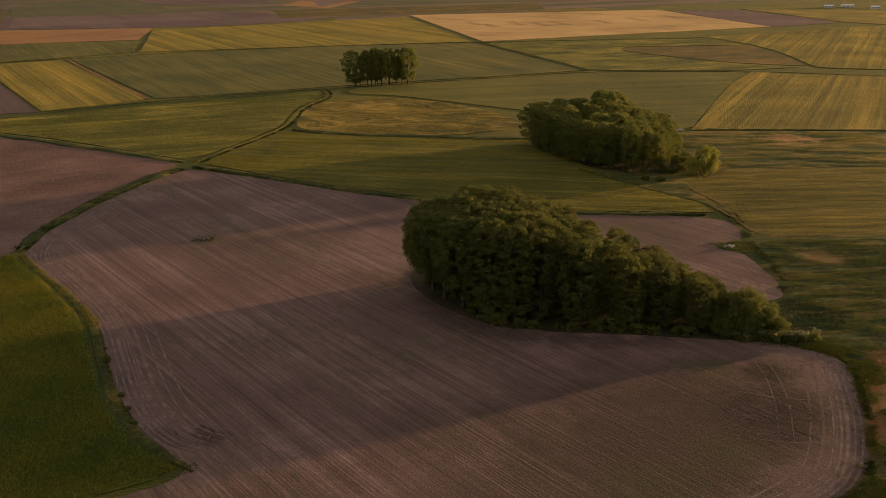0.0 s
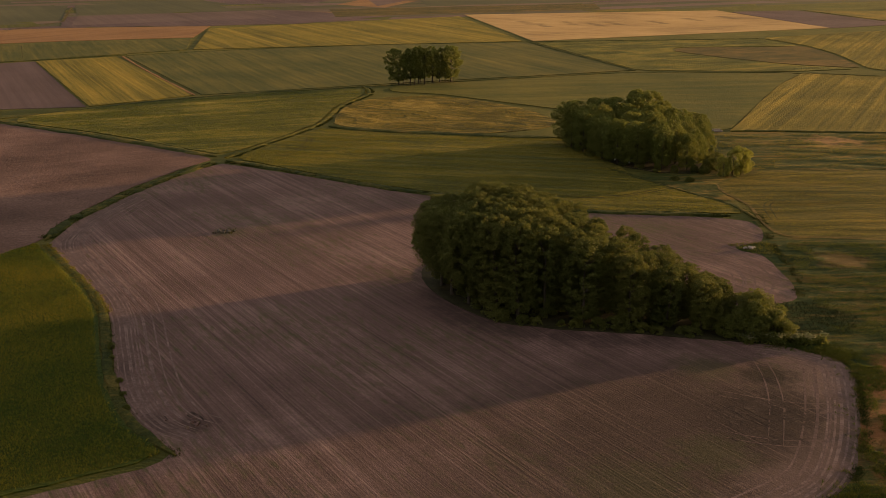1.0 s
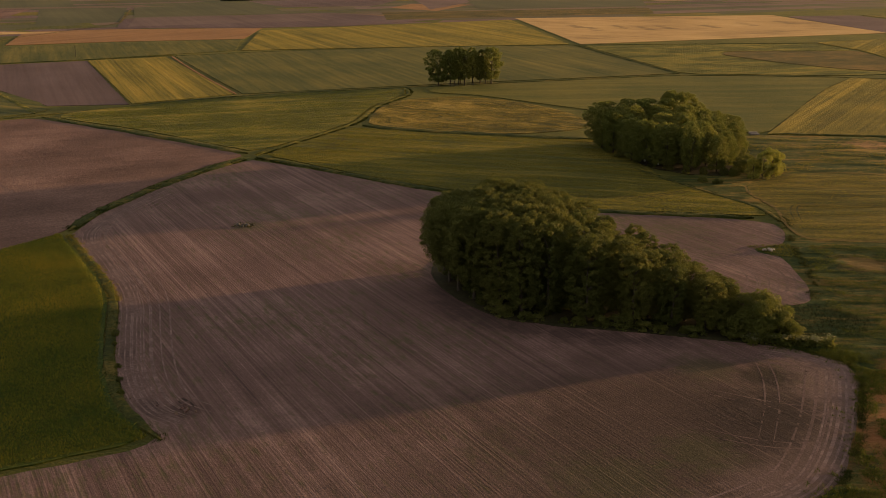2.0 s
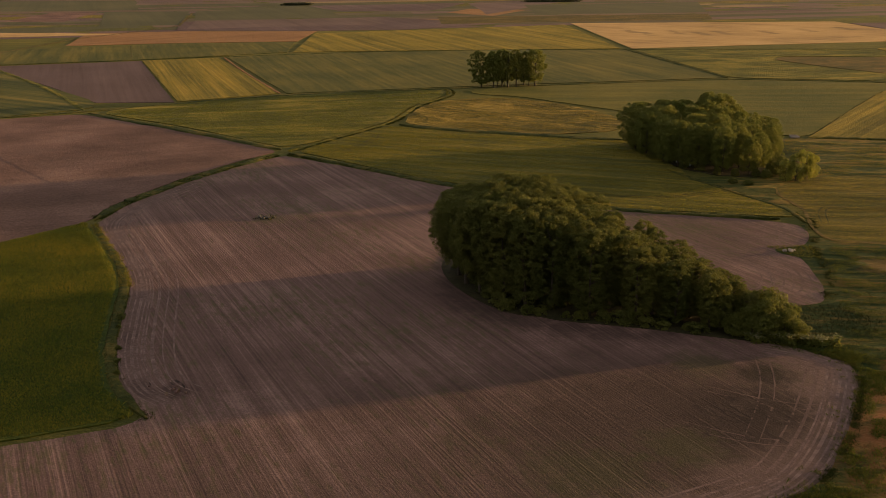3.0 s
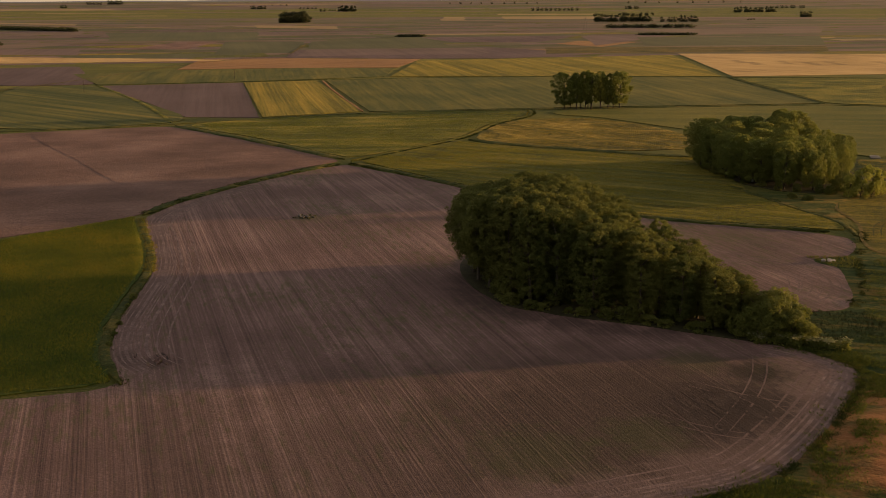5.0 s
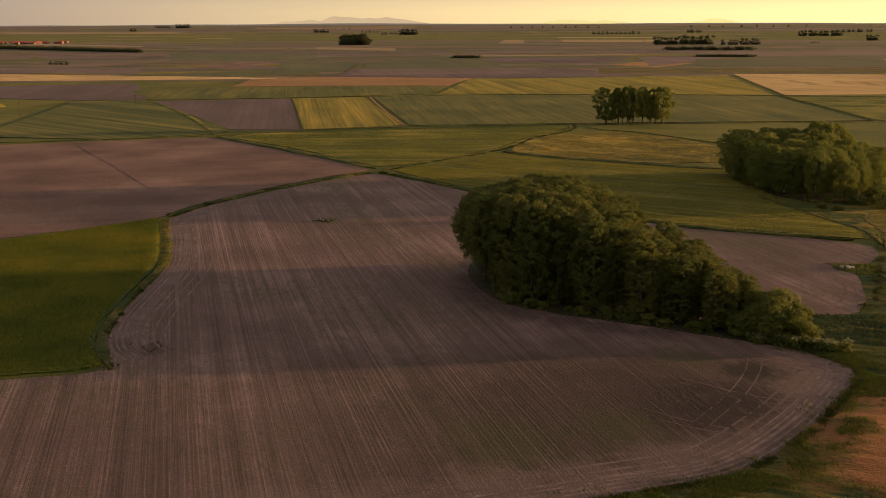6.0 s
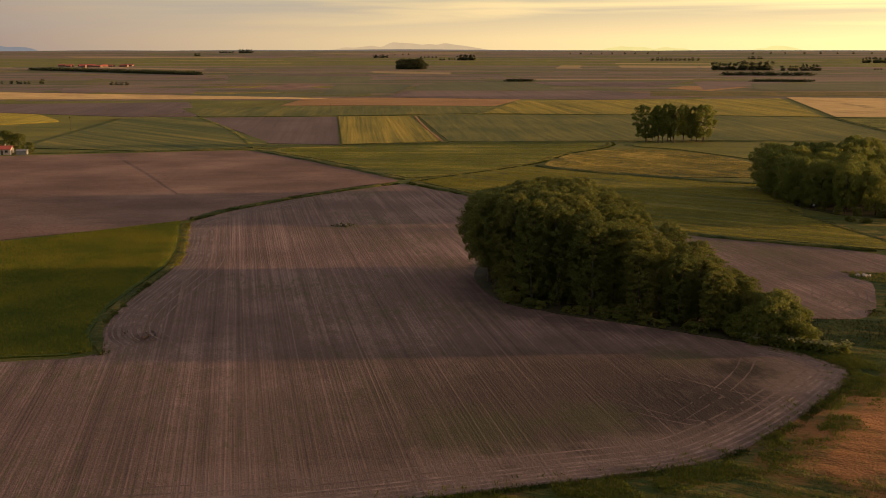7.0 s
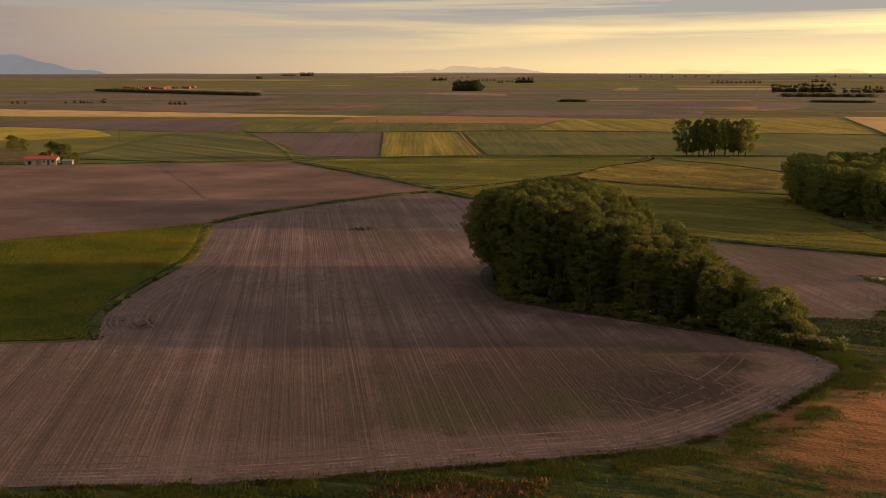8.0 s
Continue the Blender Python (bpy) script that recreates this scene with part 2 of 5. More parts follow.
WHEAT = field_material("ripening_wheat", (0.0260, 0.0350, 0.0062), (0.0600, 0.0630, 0.0105), (0.1650, 0.1330, 0.0230), 25, 1.3, 0.45, 0.03, 0.085, 0.3, 0.9, swirl=8, nap=0.8, nap_scale=2.6, stretch=18, fuzz=0.4)
WHEAT_B = field_material("wheat_swath", (0.0240, 0.0320, 0.0048), (0.0640, 0.0620, 0.0090), (0.1700, 0.1320, 0.0190), -9, 1.0, 0.5, 0.03, 0.12, 0.3, 0.9, swirl=10, nap=0.8, nap_scale=2.6, stretch=40, fuzz=0.4)
SWIRL = field_material("laid_grass", (0.0224, 0.0273, 0.0066), (0.0845, 0.0712, 0.0149), (0.2435, 0.1759, 0.0418), -20, 1.8, 0.6, 0.03, 0.085, 0.5, 0.6, swirl=45, nap=1.3, nap_scale=2.4, stretch=6, fuzz=0.5)
OLIVE = field_material("green_wheat", (0.0320, 0.0393, 0.0102), (0.0573, 0.0599, 0.0139), (0.1091, 0.0906, 0.0211), -62, 3, 0.5, 0.015, 0.09, 0.25, nap=0.35, nap_scale=1.8, stretch=25, fuzz=0.2)
# next five: crop colours of the far plain, with distance haze mixed in
HAZED_FALLOW = field_material("hazed_fallow", (0.0830, 0.0590, 0.0400), (0.1180, 0.0830, 0.0570), (0.1600, 0.1130, 0.0780), 30, 6, 0.4, 0.008, 0.12, relief=0.02, fuzz=0.06)
HAZED_GREEN = field_material("hazed_cereal", (0.0420, 0.0460, 0.0220), (0.0600, 0.0610, 0.0280), (0.0850, 0.0810, 0.0370), -60, 6, 0.4, 0.008, 0.12, relief=0.02, fuzz=0.1)
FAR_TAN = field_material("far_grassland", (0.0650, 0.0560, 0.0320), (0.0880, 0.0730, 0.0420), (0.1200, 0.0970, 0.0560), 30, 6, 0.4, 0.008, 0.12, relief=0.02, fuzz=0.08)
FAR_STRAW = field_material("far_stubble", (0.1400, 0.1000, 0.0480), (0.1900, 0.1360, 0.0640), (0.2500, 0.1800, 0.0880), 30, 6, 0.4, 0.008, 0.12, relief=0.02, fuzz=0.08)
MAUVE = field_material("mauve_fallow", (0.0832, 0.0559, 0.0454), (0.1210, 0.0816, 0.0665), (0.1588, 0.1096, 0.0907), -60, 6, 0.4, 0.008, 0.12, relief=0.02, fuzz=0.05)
OLIVE_FARM = field_material("farm_wheat", (0.0270, 0.0360, 0.0100), (0.0560, 0.0600, 0.0150), (0.1250, 0.1020, 0.0250), -22, 4, 0.7, 0.015, 0.10, 0.25, nap=0.35, nap_scale=1.8, stretch=40, fuzz=0.2)
MEADOW = field_material("dull_meadow", (0.0289, 0.0382, 0.0076), (0.0544, 0.0561, 0.0102), (0.1020, 0.0867, 0.0170), 12, 2.0, 0.45, 0.015, 0.11, 0.25, nap=0.4, nap_scale=1.2, stretch=25, fuzz=0.25)
YELLOW = field_material("yellow_barley", (0.0287, 0.0323, 0.0070), (0.1002, 0.0840, 0.0133), (0.2143, 0.1579, 0.0273), -60, 1.5, 0.7, 0.02, 0.15, 0.25, nap=0.7, nap_scale=1.8, stretch=70, fuzz=0.4)
YELLOW_N = field_material("green_barley", (0.0330, 0.0371, 0.0081), (0.1154, 0.0968, 0.0153), (0.2903, 0.2138, 0.0368), 66, 2.6, 0.55, 0.02, 0.12, 0.25, nap=1.6, nap_scale=1.8, stretch=80, fuzz=0.4)
RAPE = field_material("ripe_yellow_crop", (0.0700, 0.0640, 0.0100), (0.1650, 0.1330, 0.0180), (0.2700, 0.2000, 0.0300), -60, 1.8, 0.4, 0.02, 0.13, 0.25, nap=0.7, nap_scale=1.8, stretch=50, fuzz=0.4)
PATCHES = tuple((x + k * 3.5, y - k * 13, 5.5, (0.10, 0.072, 0.034), 0.7, 0.8, 0.16) for x, y in ((19, 935), (33, 909), (56, 933), (77, 919), (95, 930), (134, 941), (169, 972), (205, 999)) for k in range(3))
STRAW = field_material("straw_stubble", (0.1512, 0.1058, 0.0454), (0.3348, 0.2246, 0.0907), (0.4320, 0.3024, 0.1296), -30, 5, 0.4, 0.015, 0.12, 0.3, stains=PATCHES, nap=0.6, nap_scale=0.7, stretch=8, fuzz=0.12)
ORANGE = field_material("orange_stubble", (0.1462, 0.0800, 0.0370), (0.2047, 0.1135, 0.0473), (0.2632, 0.1531, 0.0654), 60, 5, 0.5, 0.01, 0.10, nap=1.0, nap_scale=0.7, fuzz=0.12)
GOLD = field_material("golden_meadow", (0.0210, 0.0250, 0.0044), (0.0540, 0.0470, 0.0080), (0.1250, 0.0900, 0.0155), 4, 1.3, 0.55, 0.03, 0.095, 0.3, 0.8, swirl=18, nap=0.12, nap_scale=1.3, stretch=26, fuzz=0.4)
DRY = ((81, 139, 18, (0.180, 0.076, 0.028), 0.8, 0.9, 0.16), (88, 162, 12, (0.170, 0.074, 0.028), 0.75, 0.9, 0.16), (76, 152, 7, (0.200, 0.090, 0.034), 0.8, 0.9, 0.16), (43, 101, 5, (0.108, 0.043, 0.022), 0.7, 1.0, 0.16), (105, 190, 9, (0.166, 0.086, 0.029), 0.7, 1.0, 0.16),
       (88, 118, 11, (0.137, 0.061, 0.025), 0.7, 1.0, 0.16), (140, 350, 12, (0.216, 0.115, 0.050), 0.7, 1.0, 0.16), (88, 228, 6, (0.150, 0.085, 0.028), 0.5, 1.0, 0.16), (120, 215, 10, (0.187, 0.108, 0.036), 0.6, 1.0, 0.16))
PASTURE = field_material("rough_pasture", (0.0100, 0.0220, 0.0038), (0.0265, 0.0390, 0.0062), (0.0950, 0.0680, 0.0150), 8, 1.5, 0.55, 0.05, 0.08, 0.5, 0.6, stains=DRY, swirl=10, nap=0.2, nap_scale=2.2, stretch=7, fuzz=0.2)
SCRUB = field_material("scrub", (0.024, 0.026, 0.007), (0.058, 0.048, 0.012), (0.125, 0.078, 0.022), 20, 4.0, 0.4, 0.03, 0.10, 0.4, 0.25, swirl=20, nap=0.4, nap_scale=1.2, stretch=8, fuzz=0.2)
GRAZING = field_material("grazing", (0.0140, 0.0260, 0.0046), (0.0400, 0.0440, 0.0078), (0.1300, 0.0880, 0.0200), 6, 2.0, 0.6, 0.04, 0.075, 0.4, 0.5, stains=((126, 375, 7, (0.20, 0.11, 0.05), 0.6, 1.2, 0.3), (134, 373, 5, (0.22, 0.12, 0.05), 0.5, 1.2, 0.3), (160, 345, 6, (0.22, 0.12, 0.05), 0.6, 1.0, 0.2)), swirl=16, nap=0.1, nap_scale=1.1, stretch=9, fuzz=0.25)
RED_SCRUB = field_material("rust_scrub", (0.05, 0.022, 0.012), (0.12, 0.048, 0.022), (0.20, 0.09, 0.035), 0, 2, 0.1, 0.3, 0.1, 0.2, 0.9)
VERGE = field_material("verge_grass", (0.0161, 0.0260, 0.0050), (0.0384, 0.0446, 0.0081), (0.0992, 0.0794, 0.0167), 0, 2, 0.1, 0.08, 0.10, 0.4, 0.7, nap=0.4, fuzz=0.2)
GRASS = field_material("lush_grass", (0.0167, 0.0284, 0.0041), (0.0356, 0.0461, 0.0067), (0.0753, 0.0690, 0.0113), 0, 2, 0.1, 0.15, 0.08, 0.3, 0.9, fuzz=0.1)
DRY_VERGE = field_material("dry_verge", (0.0560, 0.0480, 0.0128), (0.1120, 0.0840, 0.0216), (0.2000, 0.1360, 0.0360), 0, 2, 0.1, 0.15, 0.10, 0.3, 0.8, nap=0.3)
DARK_TRACK = field_material("crop_tramline", (0.03, 0.035, 0.010), (0.05, 0.05, 0.014), (0.08, 0.07, 0.02), 0, 2, 0.1, 0.1, 0.12, 0.1)
LITTER = plain_material("grove_floor", (0.018, 0.019, 0.008), (0.045, 0.042, 0.017), 0.4)
REED = plain_material("reed", (0.022, 0.032, 0.009), (0.070, 0.070, 0.022), 0.25)
CEREAL_BLADE = leaf_material("cereal_blade", (0.074, 0.118, 0.018), (0.375, 0.295, 0.030), 0.9)
GRASS_BLADE = leaf_material("grass_blade", (0.040, 0.068, 0.009), (0.165, 0.150, 0.024))
WHEAT_BLADE = leaf_material("wheat_blade", (0.095, 0.125, 0.016), (0.270, 0.225, 0.029))
MEADOW_BLADE = leaf_material("meadow_blade", (0.110, 0.125, 0.018), (0.310, 0.225, 0.034))
LEAF = leaf_material("poplar_leaf", (0.066, 0.088, 0.020), (0.172, 0.176, 0.041))
# second grove and row: leaf colour paled to put in the haze between
LEAF_HAZED = leaf_material("hazed_leaf", (0.105, 0.135, 0.027), (0.225, 0.232, 0.052))
LEAF_YOUNG = leaf_material("young_leaf", (0.150, 0.175, 0.030), (0.310, 0.310, 0.060))
# far leaves carry the dark bluish haze of distance in their colour
LEAF_FAR = leaf_material("far_hazed_leaf", (0.032, 0.040, 0.017), (0.078, 0.082, 0.034))
LEAF_PALE = leaf_material("willow_leaf", (0.075, 0.098, 0.020), (0.175, 0.182, 0.039))
BLOOM = leaf_material("hogweed_bloom", (0.11, 0.13, 0.045), (0.28, 0.28, 0.14))
BARK = plain_material("bark", (0.035, 0.028, 0.02), (0.10, 0.085, 0.065), 3.0, 0.9, 0.05)
STONE = plain_material("field_stone", (0.06, 0.054, 0.045), (0.16, 0.145, 0.12), 1.5, 0.9, 0.05)
VILLAGE = plain_material("weathered_render", (0.13, 0.075, 0.055), (0.24, 0.15, 0.115), 0.3)
WHITE = plain_material("white_paint", (0.70, 0.69, 0.66), (0.85, 0.84, 0.80), 1.0, 0.6)
WALLP = plain_material("limewash", (0.3150, 0.2700, 0.2325), (0.4350, 0.3900, 0.3450), 0.8)
ROOF = plain_material("red_tile", (0.30, 0.06, 0.045), (0.44, 0.12, 0.08), 1.5)
METAL = plain_material("grey_metal", (0.13, 0.13, 0.135), (0.24, 0.24, 0.24), 1.0, 0.6)
GLASS = plain_material("dark_window", (0.02, 0.02, 0.025), (0.05, 0.05, 0.06), 1.0, 0.2)


# ---- shapes ----
def mesh_object(name, verts, faces, mat, parent=None, smooth=False):
    me = bpy.data.meshes.new(name)
    me.from_pydata(verts, [], faces)
    me.materials.append(mat)
    if smooth:
        me.polygons.foreach_set("use_smooth", [True] * len(me.polygons))
    me.update()
    ob = new(name, me)
    ob.parent = parent
    return ob


def part(name, bm, mat, parent, label=""):
    me = bpy.data.meshes.new(name)
    bm.to_mesh(me)
    bm.free()
    me.materials.append(mat)
    ob = new(name, me)
    ob.parent = parent
    return tagged(ob, label) if label else ob


def rounded(pts, times=2, cut=0.25):
    """Closed outline with its corners cut off, as a plough turns."""
    p = [Vector(q) for q in pts]
    for _ in range(times):
        q = []
        for a, b in zip(p, p[1:] + p[:1]):
            k = min(cut, 6.0 / max((b - a).length, 0.01))
            q += [a.lerp(b, k), b.lerp(a, k)]
        p = q
    return p


def land(x, y):
    """Height of the country: flat, then rising slowly to the far ridge."""
    r = math.hypot(x, y)
    t = min(max((r - 2600) / 2250, 0), 1)
    return 26 * t * t * (3 - 2 * t)


LIFT = [0.10]


def field(name, pts, mat, label, category, high=0.0, turns=2, wobble=0.35):
    """A parcel of land as a low slab on the ground, with an uneven edge."""
    LIFT[0] += 0.003
    z = LIFT[0] + high * 0.35
    ring = []
    p = rounded(pts, turns)
    for a, b in zip(p, p[1:] + p[:1]):
        n = max(1, min(40, int((b - a).length / 3)))
        side = Vector((a.y - b.y, b.x - a.x)).normalized() if (b - a).length > 0.01 else Vector((0, 0))
        for i in range(n):
            q = a.lerp(b, i / n)
            q = q + side * wobble * noise.noise((q.x * 0.21, q.y * 0.21, 3.0)) * 2
            ring.append(q)
    bm = bmesh.new()
    top = [bm.verts.new((q.x, q.y, z + land(q.x, q.y))) for q in ring]
    low = [bm.verts.new((q.x, q.y, -0.3 + land(q.x, q.y))) for q in ring]
    f = bm.faces.new(top)
    for i in range(len(ring)):
        j = (i + 1) % len(ring)
        bm.faces.new((top[i], low[i], low[j], top[j]))
    bm.normal_update()
    if f.normal.z < 0:
        bmesh.ops.reverse_faces(bm, faces=bm.faces[:])
    bmesh.ops.triangulate(bm, faces=[f])
    return tagged(part(name, bm, mat, None), label, category, kind="structure")


def strip(name, line, width, high, mat, label, category, rough=0.6):
    """A verge or bank along a line: low, lumpy and of uneven width."""
    LIFT[0] += 0.003
    pts = [Vector(q) for q in line]
    path = []
    for a, b in zip(pts, pts[1:]):
        n = max(1, int((b - a).length / 1.3))
        path += [a.lerp(b, i / n) for i in range(n)]
    path.append(pts[-1])
    verts, faces = [], []
    prof = ((-1, 0), (-0.7, 0.6), (-0.35, 0.9), (0, 1), (0.35, 0.9), (0.7, 0.6), (1, 0))
    for i, q in enumerate(path):
        d = (path[min(i + 1, len(path) - 1)] - path[max(i - 1, 0)]).normalized()
        s = Vector((-d.y, d.x))
        end = min(1, i / 5, (len(path) - 1 - i) / 5) + 0.05
        for u, v in prof:
            w = width / 2 * end * (1 + rough * (noise.noise((q.x * 0.11, q.y * 0.11, 7.0 + u)) + 0.7 * noise.noise((q.x * 0.5, q.y * 0.5, 2.0 * u))))
            c = q + s * u * w
            lump = 1 + 0.9 * noise.noise((c.x * 0.45, c.y * 0.45, 1.0)) + 0.6 * noise.noise((c.x * 1.3, c.y * 1.3, 4.0))
            verts.append((c.x, c.y, (LIFT[0] if v else -0.1) + v * high * max(0.1, lump)))
    for i in range(len(path) - 1):
        for k in range(6):
            a = i * 7 + k
            faces.append((a, a + 7, a + 8, a + 1))
    ob = mesh_object(name, verts, faces, mat, None, True)
    return tagged(ob, label, category, kind="structure")


def inside(x, y, poly):
    hit = False
    for (ax, ay), (bx, by) in zip(poly, poly[1:] + poly[:1]):
        if (ay > y) != (by > y) and x < (bx - ax) * (y - ay) / (by - ay) + ax:
            hit = not hit
    return hit


# ---- ground and fields ----
def ground():
    verts, faces = [], []
    rings = [0, 60, 150, 300, 500, 800, 1200, 1700, 2300, 2600, 2900, 3200, 3500, 3800, 4100, 4400, 4650, 4850]
    n = 96
    for r in rings:
        for k in range(n):
            a = 2 * math.pi * k / n
            x, y = r * math.cos(a), r * math.sin(a)
            verts.append((x, y, land(x, y)))
    for i in range(len(rings) - 1):
        for k in range(n):
            a, b = i * n + k, i * n + (k + 1) % n
            faces.append((a, a + n, b + n, b) if i else (a + n, b + n, a))
    ob = mesh_object("ground", verts, faces, MEADOW, None, True)
    tagged(ob, "dull green grassland over flat farmland", "ground", kind="structure")


ground()

EDGE_GREEN = [(-33, 127), (-43, 136), (-52, 151), (-59, 167), (-66, 184), (-74, 197), (-89, 217), (-99, 230)]
EDGE_DITCH = [(-100, 233), (-101.6, 250), (-100, 265), (-98, 280), (-94.8, 293), (-91.3, 307), (-87, 319), (-83.5, 325)]
EDGE_NORTH = [(-82, 325.5), (-65.6, 316.5), (-54, 310), (-42.7, 302.5), (-32, 296), (-24, 291), (-8, 283), (14, 273.5), (31, 267), (42.5, 266.2), (56.6, 265.5), (70.2, 263.5)]
EDGE_LOBE = [(76, 258), (75, 247), (72, 240.5), (65.5, 238), (67, 233), (71, 231), (72, 221), (72.4, 210), (71.8, 203), (69.5, 198.5), (65, 196.5), (57, 195)]
EDGE_EAST = [(46, 177.3), (57, 175.8), (62, 174.5), (66, 171.8), (69.8, 168.6), (71, 164.5), (69.2, 156), (66.6, 146), (63, 134.6), (59.5, 126.8), (56, 122), (48.5, 115.5), (39, 107.5), (30, 99.8), (21, 93), (11, 87), (1, 81)]
FALLOW_EAST = [(-103, 234), (-104.6, 242), (-105, 257), (-103.3, 271), (-102, 287), (-98.6, 299.5), (-95.6, 312), (-91, 325.5), (-88, 333)]
FALLOW_NORTH = [(-94, 338.2), (-108.5, 347.3), (-124, 357), (-140, 367), (-158, 378), (-175, 387), (-198, 400)]
WHEAT_SOUTH = [(-81, 334), (-68.7, 325.7), (-56, 316.5), (-44.3, 308.5), (-33.4, 301), (-23.4, 295.5), (-8, 287.5), (14, 277.5), (29.4, 270.5), (42.5, 269.6), (56.8, 269.2), (70.6, 268.4)]

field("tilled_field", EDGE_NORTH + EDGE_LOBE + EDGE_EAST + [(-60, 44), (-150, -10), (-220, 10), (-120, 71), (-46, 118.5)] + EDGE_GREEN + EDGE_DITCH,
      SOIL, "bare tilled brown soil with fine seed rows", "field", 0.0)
field("cereal_field", [(x - 3, y + 1) for x, y in EDGE_GREEN] + [(-114, 207), (-126, 182), (-178, 94), (-120, 74), (-46, 120.5)],
      GREEN, "dense green young cereal field turning yellow", "field", 0.35)
field("fallow_field", FALLOW_EAST + FALLOW_NORTH + [(-207, 397), (-216, 390), (-237, 373), (-295, 325), (-345, 280), (-260, 150), (-182, 96), (-129, 185), (-117, 207), (-107, 219)],
      SOIL_LEFT, "bare reddish brown fallow soil", "field", 0.0, 1)
field("wheat_triangle", [(-179, 396), (-161, 387), (-144.6, 378), (-127.7, 367), (-111.4, 356), (-95.8, 345), (-87.5, 341), (-79.5, 357), (-75, 371), (-69.5, 391), (-66, 404), (-66, 428), (-66.5, 447), (-62.5, 465), (-58.4, 484), (-60, 498), (-64, 505), (-94, 494), (-120, 481.5), (-136, 469), (-153, 456.5), (-172, 442), (-184, 429), (-193, 413), (-192, 404)],
      WHEAT, "green and golden wheat in a wedge-shaped field", "field", 0.4, 1)
field("wheat_field", WHEAT_SOUTH + [(74.5, 269.5), (72, 279), (66.8, 285.5), (60.3, 295.5), (51, 310), (46, 330), (31, 375.5), (14, 377), (-8, 379.5), (-36, 383.5), (-52, 390), (-63, 393.5), (-71, 370), (-76, 355)],
      WHEAT_B, "green and golden wheat with tractor tramlines", "field", 0.4, 1)
field("mown_field", [(-60, 405), (-61.8, 434), (-61, 455), (-53, 471), (-36, 480.5), (-25.5, 482.6), (-8.4, 472), (8, 456.4), (22.6, 434), (31, 412), (27, 398), (12, 388), (1, 384.3), (-20, 382.8), (-31.5, 384.6), (-43.8, 391), (-56, 399)],
      SWIRL, "golden grass with wind-laid swirls", "field", 0.35, 1)
field("meadow", [(-50, 508), (-15, 528), (27, 546), (79, 572), (168, 571), (145.5, 526), (124.5, 472), (103.5, 415.5), (95, 394), (84, 398), (37, 440), (-24, 488), (-46, 493)], MEADOW, "dull green cereal meadow", "field", 0.38, 1)
field("barley_field", [(168.5, 571), (234, 549), (300, 510), (226, 390), (152, 392.5), (95, 392.5), (104, 415.5), (125, 472), (146, 526)], YELLOW_N, "yellow-green barley with pale tramlines", "field", 0.4, 0)
field("green_field", [(-238, 652), (-171, 690), (-76, 725), (20, 745), (78, 582), (27, 558), (-15, 540), (-61, 518), (-136, 480)], OLIVE, "dull green wheat field", "field", 0.4, 0)
field("yellow_field", [(-281, 618), (-240, 644), (-140, 479), (-176, 443)], YELLOW, "bright yellow-green striped barley field", "field", 0.4, 0)
field("purple_field", [(-360, 569), (-281.5, 617), (-177, 442), (-212, 434), (-268, 487)], SOIL_FAR, "bare purple-brown tilled field", "field", 0.1, 0)
field("striped_field", [(-243, 860), (-41, 1004), (18, 753), (-76, 729), (-205, 690)], YELLOW, "yellow-green field with faint stripes", "field", 0.4, 0)
field("straw_field", [(-37, 1025), (217, 1086), (269, 870), (26, 754)], STRAW, "pale golden straw field with dark patches", "field", 0.4, 0)
field("orange_field", [(-440, 832), (-372, 866), (-250, 886), (-232, 779), (-322, 748), (-390, 712)], ORANGE, "orange stubble strip", "field", 0.2, 0)
field("dull_field", [(-322, 744), (-232, 774), (-209, 689), (-242, 661), (-285, 626), (-365, 577), (-440, 650)], OLIVE, "dull green strip of wheat", "field", 0.3, 0)
field("brown_field", [(-426, 994), (-245, 1101), (-105, 1011), (-179, 914), (-252, 892), (-377, 873)], SOIL_FAR, "bare purple-brown field", "field", 0.1, 1)
field("sloping_field", [(26, 746), (120, 764), (190, 779), (207, 722), (178, 717), (122, 712), (114, 688), (136, 650), (170, 613), (206, 593), (167, 580), (82, 582)], WHEAT, "green-gold meadow", "field", 0.2, 1)
field("scrub_patch", [(116, 688), (123, 710), (178, 715), (209, 721), (213, 667), (209, 596), (171, 615), (138, 653)], SCRUB, "rough orange-brown scrub grass", "field", 0.05)
field("bright_field", [(193, 781), (272, 826), (369, 880), (470, 840), (330, 610), (245, 579), (211, 590), (216, 667), (212, 722)], YELLOW_N, "bright yellow-green crop field", "field", 0.3, 1)
field("brown_triangle", [(226, 1066), (297, 1088), (344, 914), (270, 868)], SOIL_FAR, "bare brown field", "field", 0.1, 1)
field("far_gold_field", [(346, 914), (302, 1100), (420, 1060), (560, 900), (372, 886)], GOLD, "golden field sloping to the far sheds", "field", 0.2, 1)
field("farm_green_field", [(-304, 366), (-405, 552), (-362, 569), (-272, 489), (-215, 438), (-203, 416), (-240, 378)], OLIVE_FARM, "green field beside the farm building", "field", 0.4, 1)
field("farm_yellow_field", [(-650, 480), (-576, 543), (-483, 550), (-414, 502), (-441, 437), (-540, 370)], RAPE, "yellow crop field behind the farm", "field", 0.4)
field("farm_brown_field", [(-760, 560), (-650, 605), (-490, 724), (-368, 578), (-408, 556), (-483, 554), (-578, 548), (-660, 486)], SOIL_FAR, "bare brown field", "field", 0.1)
